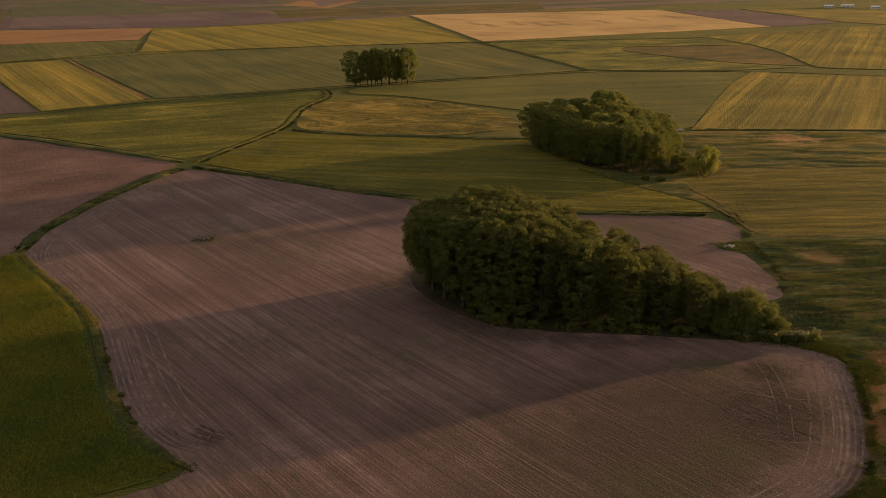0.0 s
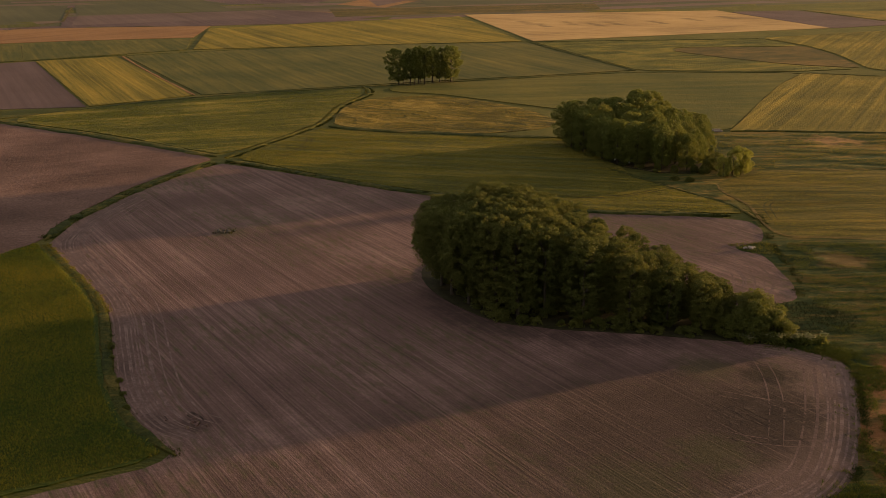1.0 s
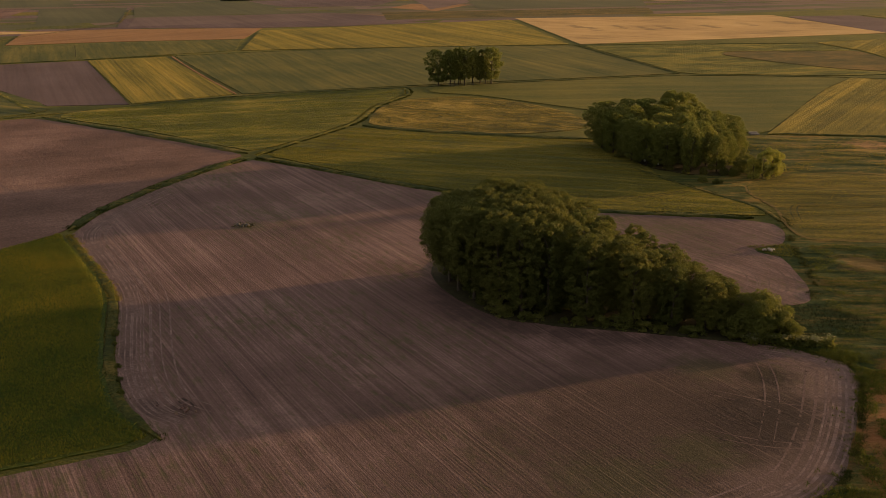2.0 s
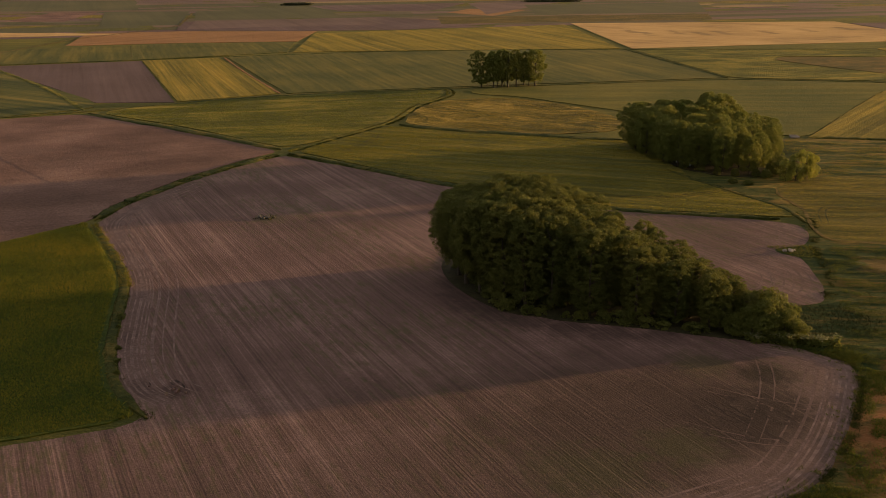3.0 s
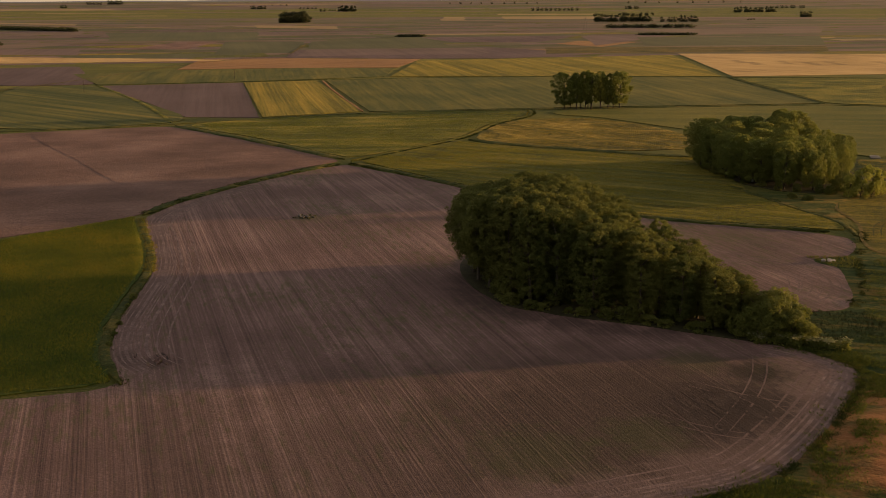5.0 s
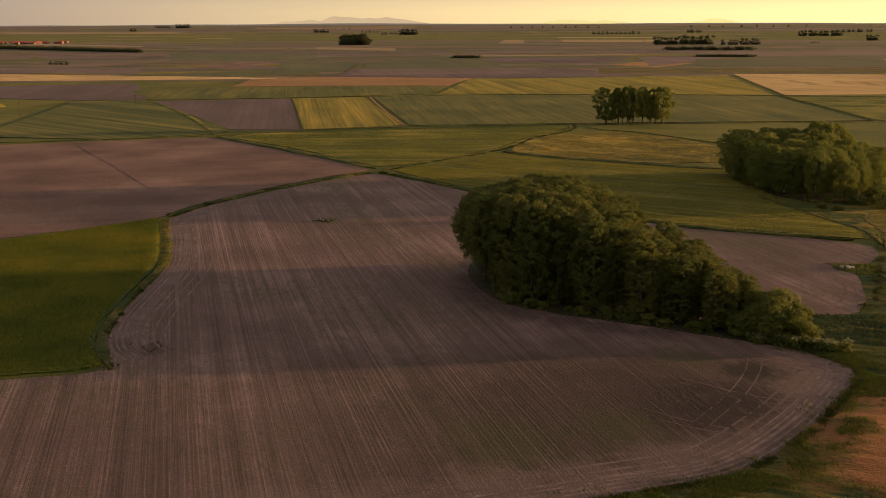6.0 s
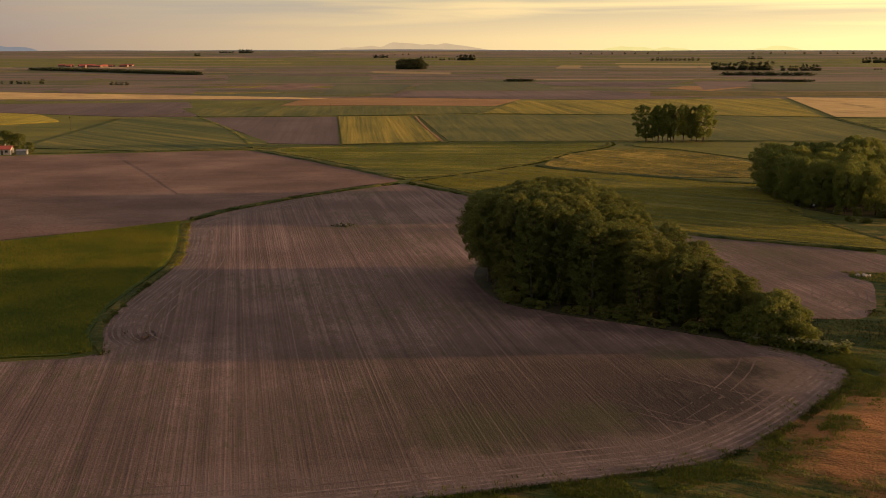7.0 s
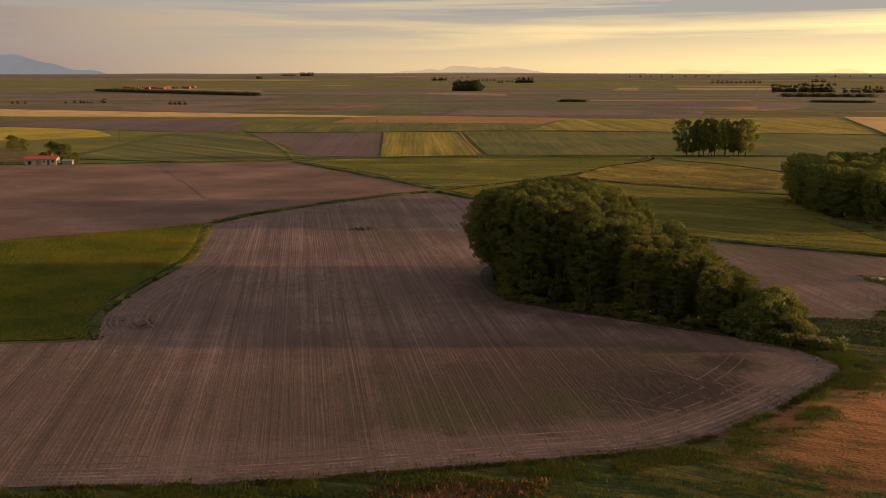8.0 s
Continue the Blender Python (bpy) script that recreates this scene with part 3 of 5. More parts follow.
field("farm_straw_strip", [(-879, 789), (-724, 664), (-500, 772), (-400, 826), (-465, 832)], STRAW, "long pale yellow strip", "field", 0.2, 1)
field("farm_yard", [(-420, 405), (-382, 404), (-325, 368), (-304, 344), (-316, 332), (-400, 330)], DRY_VERGE, "dry brown farmyard ground with scrub", "yard", 0.05)


def offset(line, d):
    """The line moved sideways by d metres, to its left."""
    pts = [Vector(p) for p in line]
    got = []
    for i, p in enumerate(pts):
        t = (pts[min(i + 1, len(pts) - 1)] - pts[max(i - 1, 0)]).normalized()
        got.append((p.x - t.y * d, p.y + t.x * d))
    return got


def eased(line, times=2):
    """An open line with its corners rounded."""
    p = [Vector(q) for q in line]
    for _ in range(times):
        q = [p[0]]
        for a, b in zip(p, p[1:]):
            q += [a.lerp(b, 0.25), a.lerp(b, 0.75)]
        p = q + [p[-1]]
    return [(q.x, q.y) for q in p]


ROAD = [(-330, 312), (-307, 330), (-254, 368), (-199, 410), (-138, 477), (-61, 513), (-15, 535), (27, 553), (79, 578), (167, 576), (236, 551)]
STREAM = [(-84, 333), (-78, 356), (-73, 371), (-67.3, 391), (-64, 404), (-64, 428), (-64.3, 447), (-60.5, 465), (-56, 482), (-57.5, 497), (-62, 509)]
CURVE_BANK = [(-60, 396), (-36, 386), (-8, 382), (14, 377), (31, 376)]
strip("verge", eased([(x - 1.5, y + 0.5) for x, y in EDGE_GREEN]), 2.2, 0.1, VERGE, "rough grass bank between two fields", "bank")
strip("verge", eased([(x - 1.9, y + 0.8) for x, y in EDGE_DITCH]), 4.0, 0.3, VERGE, "rough grass bank between two fields", "bank")
strip("verge", eased([(-83, 330), (-67.2, 320.8), (-55, 313), (-43.5, 305.3), (-32.7, 298.3), (-23.7, 293), (-8, 285), (14, 275.3), (30, 268.8), (42.5, 267.8), (56.7, 267.3), (70.4, 266)]), 3.8, 0.32, VERGE, "rough grass bank along a ditch", "bank")
strip("verge", eased(ROAD), 4.0, 0.14, VERGE, "dark grass bank along a farm track", "bank")
strip("verge", eased([(-199, 404), (-177, 391), (-142.5, 372), (-110, 351.2), (-88, 336.5)]), 5.5, 0.27, VERGE, "dark grass bank along a field edge", "bank")
strip("verge", eased(STREAM), 2.6, 0.2, WHEAT, "winding grass bank of a small stream", "bank")
strip("verge", eased(CURVE_BANK), 6.5, 0.4, VERGE, "curved grass bank between wheat fields", "bank")
strip("verge", eased([(76.5, 263), (75.3, 270.7), (72.5, 280), (67.4, 286.3), (61, 296.3), (50, 312), (42, 326)]), 2.0, 0.15, VERGE, "rough grass bank along a ditch", "bank")
strip("verge", eased([(97, 394), (130, 393), (170, 391), (230, 384)]), 3, 0.23, VERGE, "dark ditch bank", "bank")
strip("verge", eased([(-236, 650), (-170, 692), (-76, 727), (22, 748), (190, 774)]), 3, 0.27, VERGE, "dark field boundary", "bank")
strip("verge", eased([(-138.5, 478), (-190, 563), (-238, 648)]), 1.6, 0.12, ORANGE, "dry reddish field boundary", "bank")
strip("verge", eased([(80, 580), (50, 664), (22, 748)]), 2.5, 0.23, VERGE, "dark field boundary", "bank")
strip("verge", eased([(-365, 574), (-285, 622), (-238, 656)]), 3, 0.23, VERGE, "dark field boundary", "bank")
strip("verge", eased([(-206, 412), (-268, 484), (-362, 572)]), 4, 0.18, WHEAT, "grassy strip between fields", "bank")


def ribbon(name, line, width, z, mat, label, group):
    """A flat wheel mark pressed along a line, of uneven width and course."""
    pts = [Vector(q) for q in line]
    path = []
    for a, b in zip(pts, pts[1:]):
        n = max(1, int((b - a).length / 1.5))
        path += [a.lerp(b, i / n) for i in range(n)]
    path.append(pts[-1])
    verts, faces = [], []
    for i, q in enumerate(path):
        d = (path[min(i + 1, len(path) - 1)] - path[max(i - 1, 0)]).normalized()
        s = Vector((-d.y, d.x))
        c = q + s * 0.5 * noise.noise((q.x * 0.06, q.y * 0.06, width))
        w = width / 2 * (0.8 + 0.5 * noise.noise((q.x * 0.35, q.y * 0.35, 2.0)))
        w *= min(1, i / 4, (len(path) - 1 - i) / 4) + 0.02
        verts += [(c.x - s.x * w, c.y - s.y * w, z), (c.x + s.x * w, c.y + s.y * w, z)]
    for i in range(len(path) - 1):
        a = i * 2
        faces.append((a, a + 1, a + 3, a + 2))
    return tagged(mesh_object(name, verts, faces, mat), label, "track", group, "structure")


TRACK_Z = [0.1065]


def wheel_track(line, gauge, width, mat, label, group, z=0.0):
    """A pair of wheel marks along a line."""
    for d in (-gauge / 2, gauge / 2):
        TRACK_Z[0] += 0.00012
        ribbon("wheel_track", eased(offset(line, d)), width, TRACK_Z[0] + z, mat, label, group)


HEADLAND = "pale wheel tracks round the tilled field"
SOIL_LABEL = "pale wheel track in tilled soil"
inner = [(-34, 131)] + EDGE_GREEN[1:-1] + [(-97, 230), (-99, 240), (-100, 255), (-97, 283)]
for line, w in ((offset(inner, -2.2), 3.4),):
    TRACK_Z[0] += 0.0004
    ribbon("headland", eased(line), w, TRACK_Z[0], SOIL_HEAD, "paler rolled soil along the field edge", "rolled headlands")
TRACK_Z[0] += 0.0004
for d in (1.3, 2.3, 3.5, 4.9, 6.5, 8.4):
    wheel_track(offset(inner, -d), 1.9, 0.34, SOIL_PALE, SOIL_LABEL, HEADLAND)
for d in (1.6, 2.6, 3.7, 5.2, 7.0):
    wheel_track(offset(EDGE_EAST[1:], -d), 1.9, 0.42, SOIL_PALE if d < 5 else SOIL_HEAD, SOIL_LABEL, HEADLAND)
lobe = [(58, 196), (64, 198), (69, 204), (71, 213), (70, 223), (65, 231), (50, 238), (30, 250)]
for d in (1.0, 2.6, 4.5, 6.5, 9.0):
    wheel_track(offset(lobe, d), 1.9, 0.35, SOIL_HEAD, SOIL_LABEL, HEADLAND)
for d in (1.5, 3.4, 5.5):
    wheel_track(offset([(40, 266), (56, 265), (70, 264), (75, 258), (73, 246), (64, 242), (48, 245)], -d), 1.9, 0.45, SOIL_HEAD, SOIL_LABEL, HEADLAND)
for x, y, n in ((56, 172, 36),):
    wheel_track([(x, y), (x + 0.5, y - n * 0.45), (x - 4.5, y - n)], 2.2, 0.32, SOIL_HEAD, "pale wheel track across the headland", HEADLAND)
for x, y in ((66, 150), (61, 137), (68, 166)):
    wheel_track([(x, y), (x - 9, y - 1), (x - 20, y + 4)], 1.9, 0.25, SOIL_HEAD, "pale wheel track across the headland", HEADLAND)
ribbon("dirt_road", [(-398, 502), (-398, 582), (-417, 768), (-404, 875), (-402, 935), (-484, 1149)], 3.0, 0.34, DRY_VERGE, "pale dirt road winding across the plain", "far dirt roads")
ribbon("foot_path", eased([(74, 304), (73, 293), (78.5, 277), (77.3, 261), (78.3, 250.3), (81, 246), (88, 246.2), (103, 245)]), 1.0, 0.30, DRY_VERGE, "pale trodden path along the ditch", "field paths")
ribbon("old_track", [(-238, 359), (-183, 314), (-130, 269)], 4.5, 0.16, SOIL_LEFT_DARK, "darker old track across the fallow soil", "old tracks")
for line in ([(-67, 336), (-63, 345), (-61, 359), (-64, 377)], [(81, 262), (82, 277), (85, 283), (92, 281), (110, 284)], [(92, 296), (97, 292), (104, 294), (100, 300)], [(62, 300), (50, 290), (40, 284), (20, 286)]):
    wheel_track(line, 1.8, 0.5, DARK_TRACK, "dark tramline in the crop", "dark tramlines in the crops", 0.22)


def blot(name, x, y, far, wide, turn, z, mat, label, group):
    """A flat ragged mark on the soil, longer one way."""
    c, d = math.cos(radians(turn)), math.sin(radians(turn))
    n, verts = 18, [(x, y, z)]
    for i in range(n):
        a = 2 * math.pi * i / n
        k = 1 + 0.75 * noise.noise((x + 1.6 * math.cos(a), y + 1.6 * math.sin(a), 3.0))
        u, v = far / 2 * math.cos(a) * k, wide / 2 * math.sin(a) * k
        verts.append((x + u * c - v * d, y + u * d + v * c, z))
    return tagged(mesh_object(name, verts, [(0, i + 1, (i + 1) % n + 1) for i in range(n)], mat), label, "soil mark", group, "structure")


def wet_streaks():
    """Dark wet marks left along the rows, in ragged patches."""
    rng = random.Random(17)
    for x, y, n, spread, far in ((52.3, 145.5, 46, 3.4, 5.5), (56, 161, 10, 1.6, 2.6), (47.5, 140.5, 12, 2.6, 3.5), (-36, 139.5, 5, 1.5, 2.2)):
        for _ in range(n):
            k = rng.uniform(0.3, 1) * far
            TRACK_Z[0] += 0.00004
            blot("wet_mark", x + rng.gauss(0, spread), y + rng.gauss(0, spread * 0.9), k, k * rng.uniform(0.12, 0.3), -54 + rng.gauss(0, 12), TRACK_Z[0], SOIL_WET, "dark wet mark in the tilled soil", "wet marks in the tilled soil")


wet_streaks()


# ---- far parcels ----
def far_parcel(pts, mat, lift, label):
    """One distant parcel draped on the land, its edges a little uneven."""
    p = [Vector(q) for q in pts]
    n = 10
    verts, faces = [], []
    for j in range(5):
        for i in range(n + 1):
            q = p[0].lerp(p[1], i / n).lerp(p[3].lerp(p[2], i / n), j / 4)
            w = 0.004 * q.length
            q += Vector((noise.noise((q.x * 0.006, q.y * 0.006, 1.0)), noise.noise((q.x * 0.006, q.y * 0.006, 8.0)))) * w
            verts.append((q.x, q.y, land(q.x, q.y) + lift))
    for j in range(4):
        for i in range(n):
            a = j * (n + 1) + i
            faces.append((a, a + 1, a + n + 2, a + n + 1))
    ob = mesh_object("far_field", verts, faces, mat)
    if ob.data.polygons[0].normal.z < 0:
        ob.data.flip_normals()
    return tagged(ob, label, "field", "far fields of the plain", "structure")


def far_parcels():
    """The open country to the horizon: long strips of many crops, sorted into runs of alike land."""
    rng = random.Random(5)
    runs = ([HAZED_GREEN, OLIVE, HAZED_GREEN, GOLD], [MAUVE, SOIL_FAR, MAUVE, HAZED_FALLOW], [HAZED_GREEN, FAR_TAN, HAZED_FALLOW, FAR_TAN], [HAZED_GREEN, MAUVE, HAZED_GREEN, FAR_TAN], [HAZED_FALLOW, FAR_TAN, MAUVE, HAZED_GREEN, FAR_STRAW])
    along, across = Vector((-0.47, 0.883)), Vector((0.883, 0.47))
    v = 900.0
    while v < 4650:
        dv = v * rng.uniform(0.012, 0.045)
        u = -v * 0.75
        while u < v * 1.1:
            run = rng.choice(runs)
            for _ in range(rng.randint(2, 4)):
                du = v * rng.uniform(0.04, 0.2)
                skew = rng.uniform(-0.8, 0.8) * dv
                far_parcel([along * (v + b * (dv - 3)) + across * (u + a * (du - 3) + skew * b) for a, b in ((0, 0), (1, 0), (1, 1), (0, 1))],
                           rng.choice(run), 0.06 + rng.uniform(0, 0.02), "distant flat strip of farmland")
                u += du
        v += dv
    seen = ((MAUVE, "distant mauve fallow strip", (-819, 911), (-665, 959), (-593, 856), (-742, 832)), (SOIL_LEFT, "distant red-brown fallow parcel", (-608, 963), (-548, 981), (-606, 1152), (-655, 1137)),
            (HAZED_FALLOW, "distant hazy brown parcel", (-817, 926), (-736, 951), (-761, 1143), (-821, 1052)), (FAR_STRAW, "distant pale straw strip", (-1751, 1867), (-1232, 1701), (-1289, 1775), (-1840, 1959)),
            (FAR_STRAW, "distant pale straw strip", (-1608, 2439), (-1502, 2442), (-1534, 2492), (-1642, 2487)), (HAZED_GREEN, "distant dull green parcel", (-761, 1143), (-575, 1198), (-715, 1458), (-944, 1395)),
            (HAZED_GREEN, "distant dull green parcel", (-469, 907), (-409, 949), (-503, 1182), (-599, 1154)), (FAR_STRAW, "distant pale straw strip", (-818, 1651), (-654, 1626), (-710, 1752), (-891, 1786)))
    east = ((HAZED_GREEN, "distant dull green parcel", (-424, 1020), (-281, 1091), (-378, 1295), (-496, 1184)), (SOIL_FAR, "distant dark ploughed parcel", (-317, 1203), (-220, 1232), (-206, 1439), (-405, 1328)),
            (FAR_STRAW, "distant bright straw strip", (-430, 1398), (-221, 1516), (-227, 1550), (-445, 1439)), (ORANGE, "distant orange stubble parcel", (-191, 1192), (-130, 1138), (-106, 1266), (-182, 1278)),
            (ORANGE, "distant orange stubble parcel", (-239, 1077), (-190, 984), (-161, 1004), (-176, 1070)), (FAR_STRAW, "distant pale straw parcel", (-649, 2175), (-595, 2187), (-709, 2537), (-758, 2526)),
            (FAR_STRAW, "distant golden parcel", (-540, 2312), (-344, 2355), (-441, 2904), (-708, 2856)), (MAUVE, "distant mauve fallow strip", (-375, 893), (-213, 987), (-248, 1087), (-418, 1008)),
            (MAUVE, "distant mauve fallow strip", (-141, 1163), (-109, 1335), (-83, 1485), (-204, 1428)), (HAZED_GREEN, "distant dull green parcel", (-88, 1179), (102, 1237), (108, 1496), (-123, 1389)),
            (SCRUB, "distant scrubby parcel", (-159, 994), (99, 1108), (101, 1209), (-185, 1107)), (HAZED_FALLOW, "distant hazy brown parcel", (-63, 1513), (111, 1609), (117, 1829), (-165, 1693)))
    for k, (mat, label, *pts) in enumerate(seen + east):
        far_parcel(pts, mat, 0.1 + 0.006 * k, label)


far_parcels()


# ---- trees ----
def quad_mesh(name, corners, mat):
    """A mesh of loose four-sided leaves from their corners in order."""
    n = len(corners) // 4
    me = bpy.data.meshes.new(name)
    me.vertices.add(n * 4)
    me.vertices.foreach_set("co", corners.astype(np.float32).ravel())
    me.loops.add(n * 4)
    me.loops.foreach_set("vertex_index", np.arange(n * 4, dtype=np.int32))
    me.polygons.add(n)
    me.polygons.foreach_set("loop_start", np.arange(0, n * 4, 4, dtype=np.int32))
    me.materials.append(mat)
    me.update(calc_edges=True)
    return me


def leaf_mesh(name, pos, nrm, size, mat, rng, slim=0.55):
    """Many small folded leaf sprays, one quad each."""
    n = len(pos)
    nrm = nrm / (np.linalg.norm(nrm, axis=1)[:, None] + 1e-9)
    t = np.cross(nrm, rng.normal(size=(n, 3)))
    t /= np.linalg.norm(t, axis=1)[:, None] + 1e-9
    b = np.cross(nrm, t)
    s = (rng.uniform(0.6, 1.3, n) * size)[:, None]
    quad = np.stack([pos - t * s, pos - b * s * slim + nrm * s * 0.15, pos + t * s, pos + b * s * slim + nrm * s * 0.15], 1).reshape(-1, 3)
    return quad_mesh(name, quad, mat)


def add_limb(bm, rng, a, e, r0, r1, steps=5, sides=7, sag=0.0):
    last = None
    for i in range(steps + 1):
        f = i / steps
        c = Vector(a).lerp(Vector(e), f) + Vector((rng.normal(), rng.normal(), 0)) * 0.12 * (0 < i < steps) * min(1, r0 * 4)
        c.z += sag * f * (1 - f)
        r = (r0 + (r1 - r0) * f) * (1.3 if i == 0 else 1)
        ring = [bm.verts.new(c + Vector((math.cos(q * 2 * math.pi / sides), math.sin(q * 2 * math.pi / sides), 0)) * r) for q in range(sides)]
        if last:
            for q in range(sides):
                bm.faces.new((last[q], last[(q + 1) % sides], ring[(q + 1) % sides], ring[q]))
        last = ring


def tree_model(name, seed, high, radius, base, clumps, leaves, size, leaf, label, full=0.5, lump=(0.17, 0.28), category="tree"):
    """A tapered trunk with limbs under a crown of leafy clumps, widest at the share full of its height. Returns the thing, at the origin."""
    rng = np.random.default_rng(seed)
    f = rng.uniform(0.03, 0.98, clumps)
    g = np.where(f < full, 0.55 + 0.45 * np.sin(f / full * math.pi / 2), np.sqrt(np.clip(1 - ((f - full) / (1 - full)) ** 2.2, 0.02, 1)))
    a = rng.uniform(0, 2 * math.pi, clumps)
    lean = 1 + 0.22 * np.sin(a * 2 + seed) + 0.12 * np.sin(a * 3 + seed * 2)
    rad = radius * g * lean * np.sqrt(rng.uniform(0.3, 0.92, clumps))
    cs = np.stack([rad * np.cos(a), rad * np.sin(a), base + f * (high - base)], 1)
    rs = rng.uniform(*lump, clumps) * radius
    k = rng.choice(clumps, leaves, p=rs ** 2 / np.sum(rs ** 2))
    d = rng.normal(size=(leaves, 3))
    d /= np.linalg.norm(d, axis=1)[:, None]
    d[:, 2] = np.abs(d[:, 2]) * np.where(rng.random(leaves) < 0.72, 1, -1)
    pos = cs[k] + d * (rs[k] * rng.uniform(0.72, 1.15, leaves))[:, None] * np.array([1, 1, 0.9])
    crown_me = leaf_mesh("crown", pos, d + rng.normal(size=(leaves, 3)) * 0.5, size, leaf, rng)
    thing = new(name)
    crown = new("crown", crown_me)
    crown.parent = thing
    bm = bmesh.new()
    r0 = 0.015 * high + 0.05
    add_limb(bm, rng, (0, 0, -0.3), (rng.normal() * 0.3, rng.normal() * 0.3, high * 0.72), r0, 0.05, 8, 8)
    for c in cs[rng.permutation(clumps)[:min(10, clumps)]]:
        h0 = max(min(base, high * 0.2), min(c[2] - radius * 0.6, high * 0.7))
        add_limb(bm, rng, (0, 0, h0), tuple(c), r0 * 0.4, 0.04, 4, 5, 0.6)
    part("trunk", bm, BARK, thing)
    return tagged(thing, label, category)


def put(model, x, y, scale=1.0, wide=1.0, turn=0.0, group=""):
    ob = copy_thing(model, Matrix.LocRotScale((x, y, land(x, y)), Euler((0, 0, turn)), (scale * wide, scale * wide, scale)))
    if group:
        ob["group"] = group
    return ob


def scatter(poly, gap, seed, tries=4000):
    rng = random.Random(seed)
    xs, ys = [p[0] for p in poly], [p[1] for p in poly]
    got = []
    for _ in range(tries):
        x, y = rng.uniform(min(xs), max(xs)), rng.uniform(min(ys), max(ys))
        if inside(x, y, poly) and all((x - a) ** 2 + (y - b) ** 2 > gap * gap for a, b in got):
            got.append((x, y))
    return got


def remove(model):
    for o in (*model.children_recursive, model):
        bpy.data.objects.remove(o)


GOLDEN = [(74, 304), (80, 311), (90, 324), (101, 325), (114, 323), (131, 326), (182, 324), (150, 262), (109, 245), (88, 246), (80.6, 246.3), (78, 250.3), (77.5, 261), (78.5, 277), (73, 293)]
GRAZED = [(84, 388), (97, 391), (170, 389), (230, 384), (240, 330), (182, 326), (131, 328), (114, 325), (101, 327), (90, 326), (82, 318), (74, 306), (72, 293), (76, 280), (68, 288.5), (61.5, 298), (52, 314), (62, 318), (74, 324), (83, 340)]
TILLED_EAST = EDGE_LOBE + EDGE_EAST + [(-60, 44), (-60, 280), (76, 280)]


def pasture_rise(x, y):
    """Tussocks and low swells of the rough pasture, drawn out along the slope."""
    swell = noise.noise((x * 0.10 + y * 0.02, y * 0.34, 2.0)) + 0.6 * noise.noise((x * 0.24, y * 0.75, 5.0))
    tuft = noise.noise((x * 0.8, y * 1.3, 9.0))
    d = min(((Vector((x, y)) - a) - (b - a) * min(max((Vector((x, y)) - a).dot(b - a) / max((b - a).length_squared, 0.01), 0), 1)).length for a, b in SHORE)
    if inside(x, y, TILLED_EAST) or inside(x, y, GOLDEN):
        return 0.03
    return 0.03 + min(1, d / 4) * max(0, 0.10 + 0.13 * swell + 0.07 * tuft)


SHORE = [(Vector(a), Vector(b)) for line in (EDGE_LOBE, EDGE_EAST, GOLDEN[7:]) for a, b in zip(line, line[1:])]


def rough_sheet(name, x0, y0, nx, ny, step, keep, rise, mat, label):
    """Uneven ground as one sheet over the part of a rectangle that keep() allows."""
    index, verts, faces = {}, [], []
    for j in range(ny + 1):
        for i in range(nx + 1):
            x, y = x0 + i * step, y0 + j * step
            if keep(x, y):
                index[i, j] = len(verts)
                verts.append((x, y, rise(x, y)))
    for i, j in index:
        q = [(i, j), (i + 1, j), (i + 1, j + 1), (i, j + 1)]
        if all(c in index for c in q):
            faces.append([index[c] for c in q])
    tagged(mesh_object(name, verts, faces, mat, None, True), label, "ground", kind="structure")


def grazing_rise(x, y):
    """Long low hummocks of the grazed land."""
    return 0.05 + max(0, 0.12 + 0.22 * noise.noise((x * 0.05, y * 0.19, 3.0)) + 0.16 * noise.noise((x * 0.14, y * 0.42, 6.0)) + 0.07 * noise.noise((x * 0.5, y * 0.8, 1.0)))


rough_sheet("pasture", 2, 46, 155, 240, 0.9, lambda x, y: any(not inside(x + a, y + b, TILLED_EAST) and not inside(x + a, y + b, GOLDEN) for a in (-1.4, 1.4) for b in (-1.4, 1.4)), pasture_rise, PASTURE, "tussocky green pasture with straw and rust patches")
rough_sheet("rough_grazing", 50, 280, 150, 92, 1.2, lambda x, y: any(inside(x + a, y + b, GRAZED) for a in (-1.4, 1.4) for b in (-1.4, 1.4)), lambda x, y: grazing_rise(x, y) if inside(x, y, GRAZED) else 0.06, GRAZING, "rough green and rust grazing land with hummocks")
field("golden_field", GOLDEN, GOLD, "golden-green meadow with curling tramlines", "field", -0.52)
GROVE = [(-3.5, 210), (0, 202), (5, 194), (11, 187.5), (24, 184), (39, 182.5), (51, 180), (54, 182), (50, 190), (45, 195), (38, 201), (28, 209), (17, 216), (6, 219), (-2, 217)]
GROVE_B = [(31.5, 373), (33, 355), (40.5, 337), (50, 326.5), (60, 318.5), (72, 319.5), (80, 350), (78, 372), (66, 380), (50, 375)]
field("grove_floor", [(-9, 216), (-3, 199), (8, 184), (23, 180), (39, 179), (54, 176), (66, 176), (65, 188), (57, 195), (44, 203), (28, 216), (16, 227), (0, 227)],
      LITTER, "dark leaf litter and weeds under the grove", "ground", 0.05)
field("grove_floor", [(33, 376), (34, 357), (41, 337), (50, 325), (60, 316.5), (73, 317.5), (82, 350), (79, 376), (66, 384), (50, 379)],
      LITTER, "dark leaf litter under the trees", "ground", 0.05)


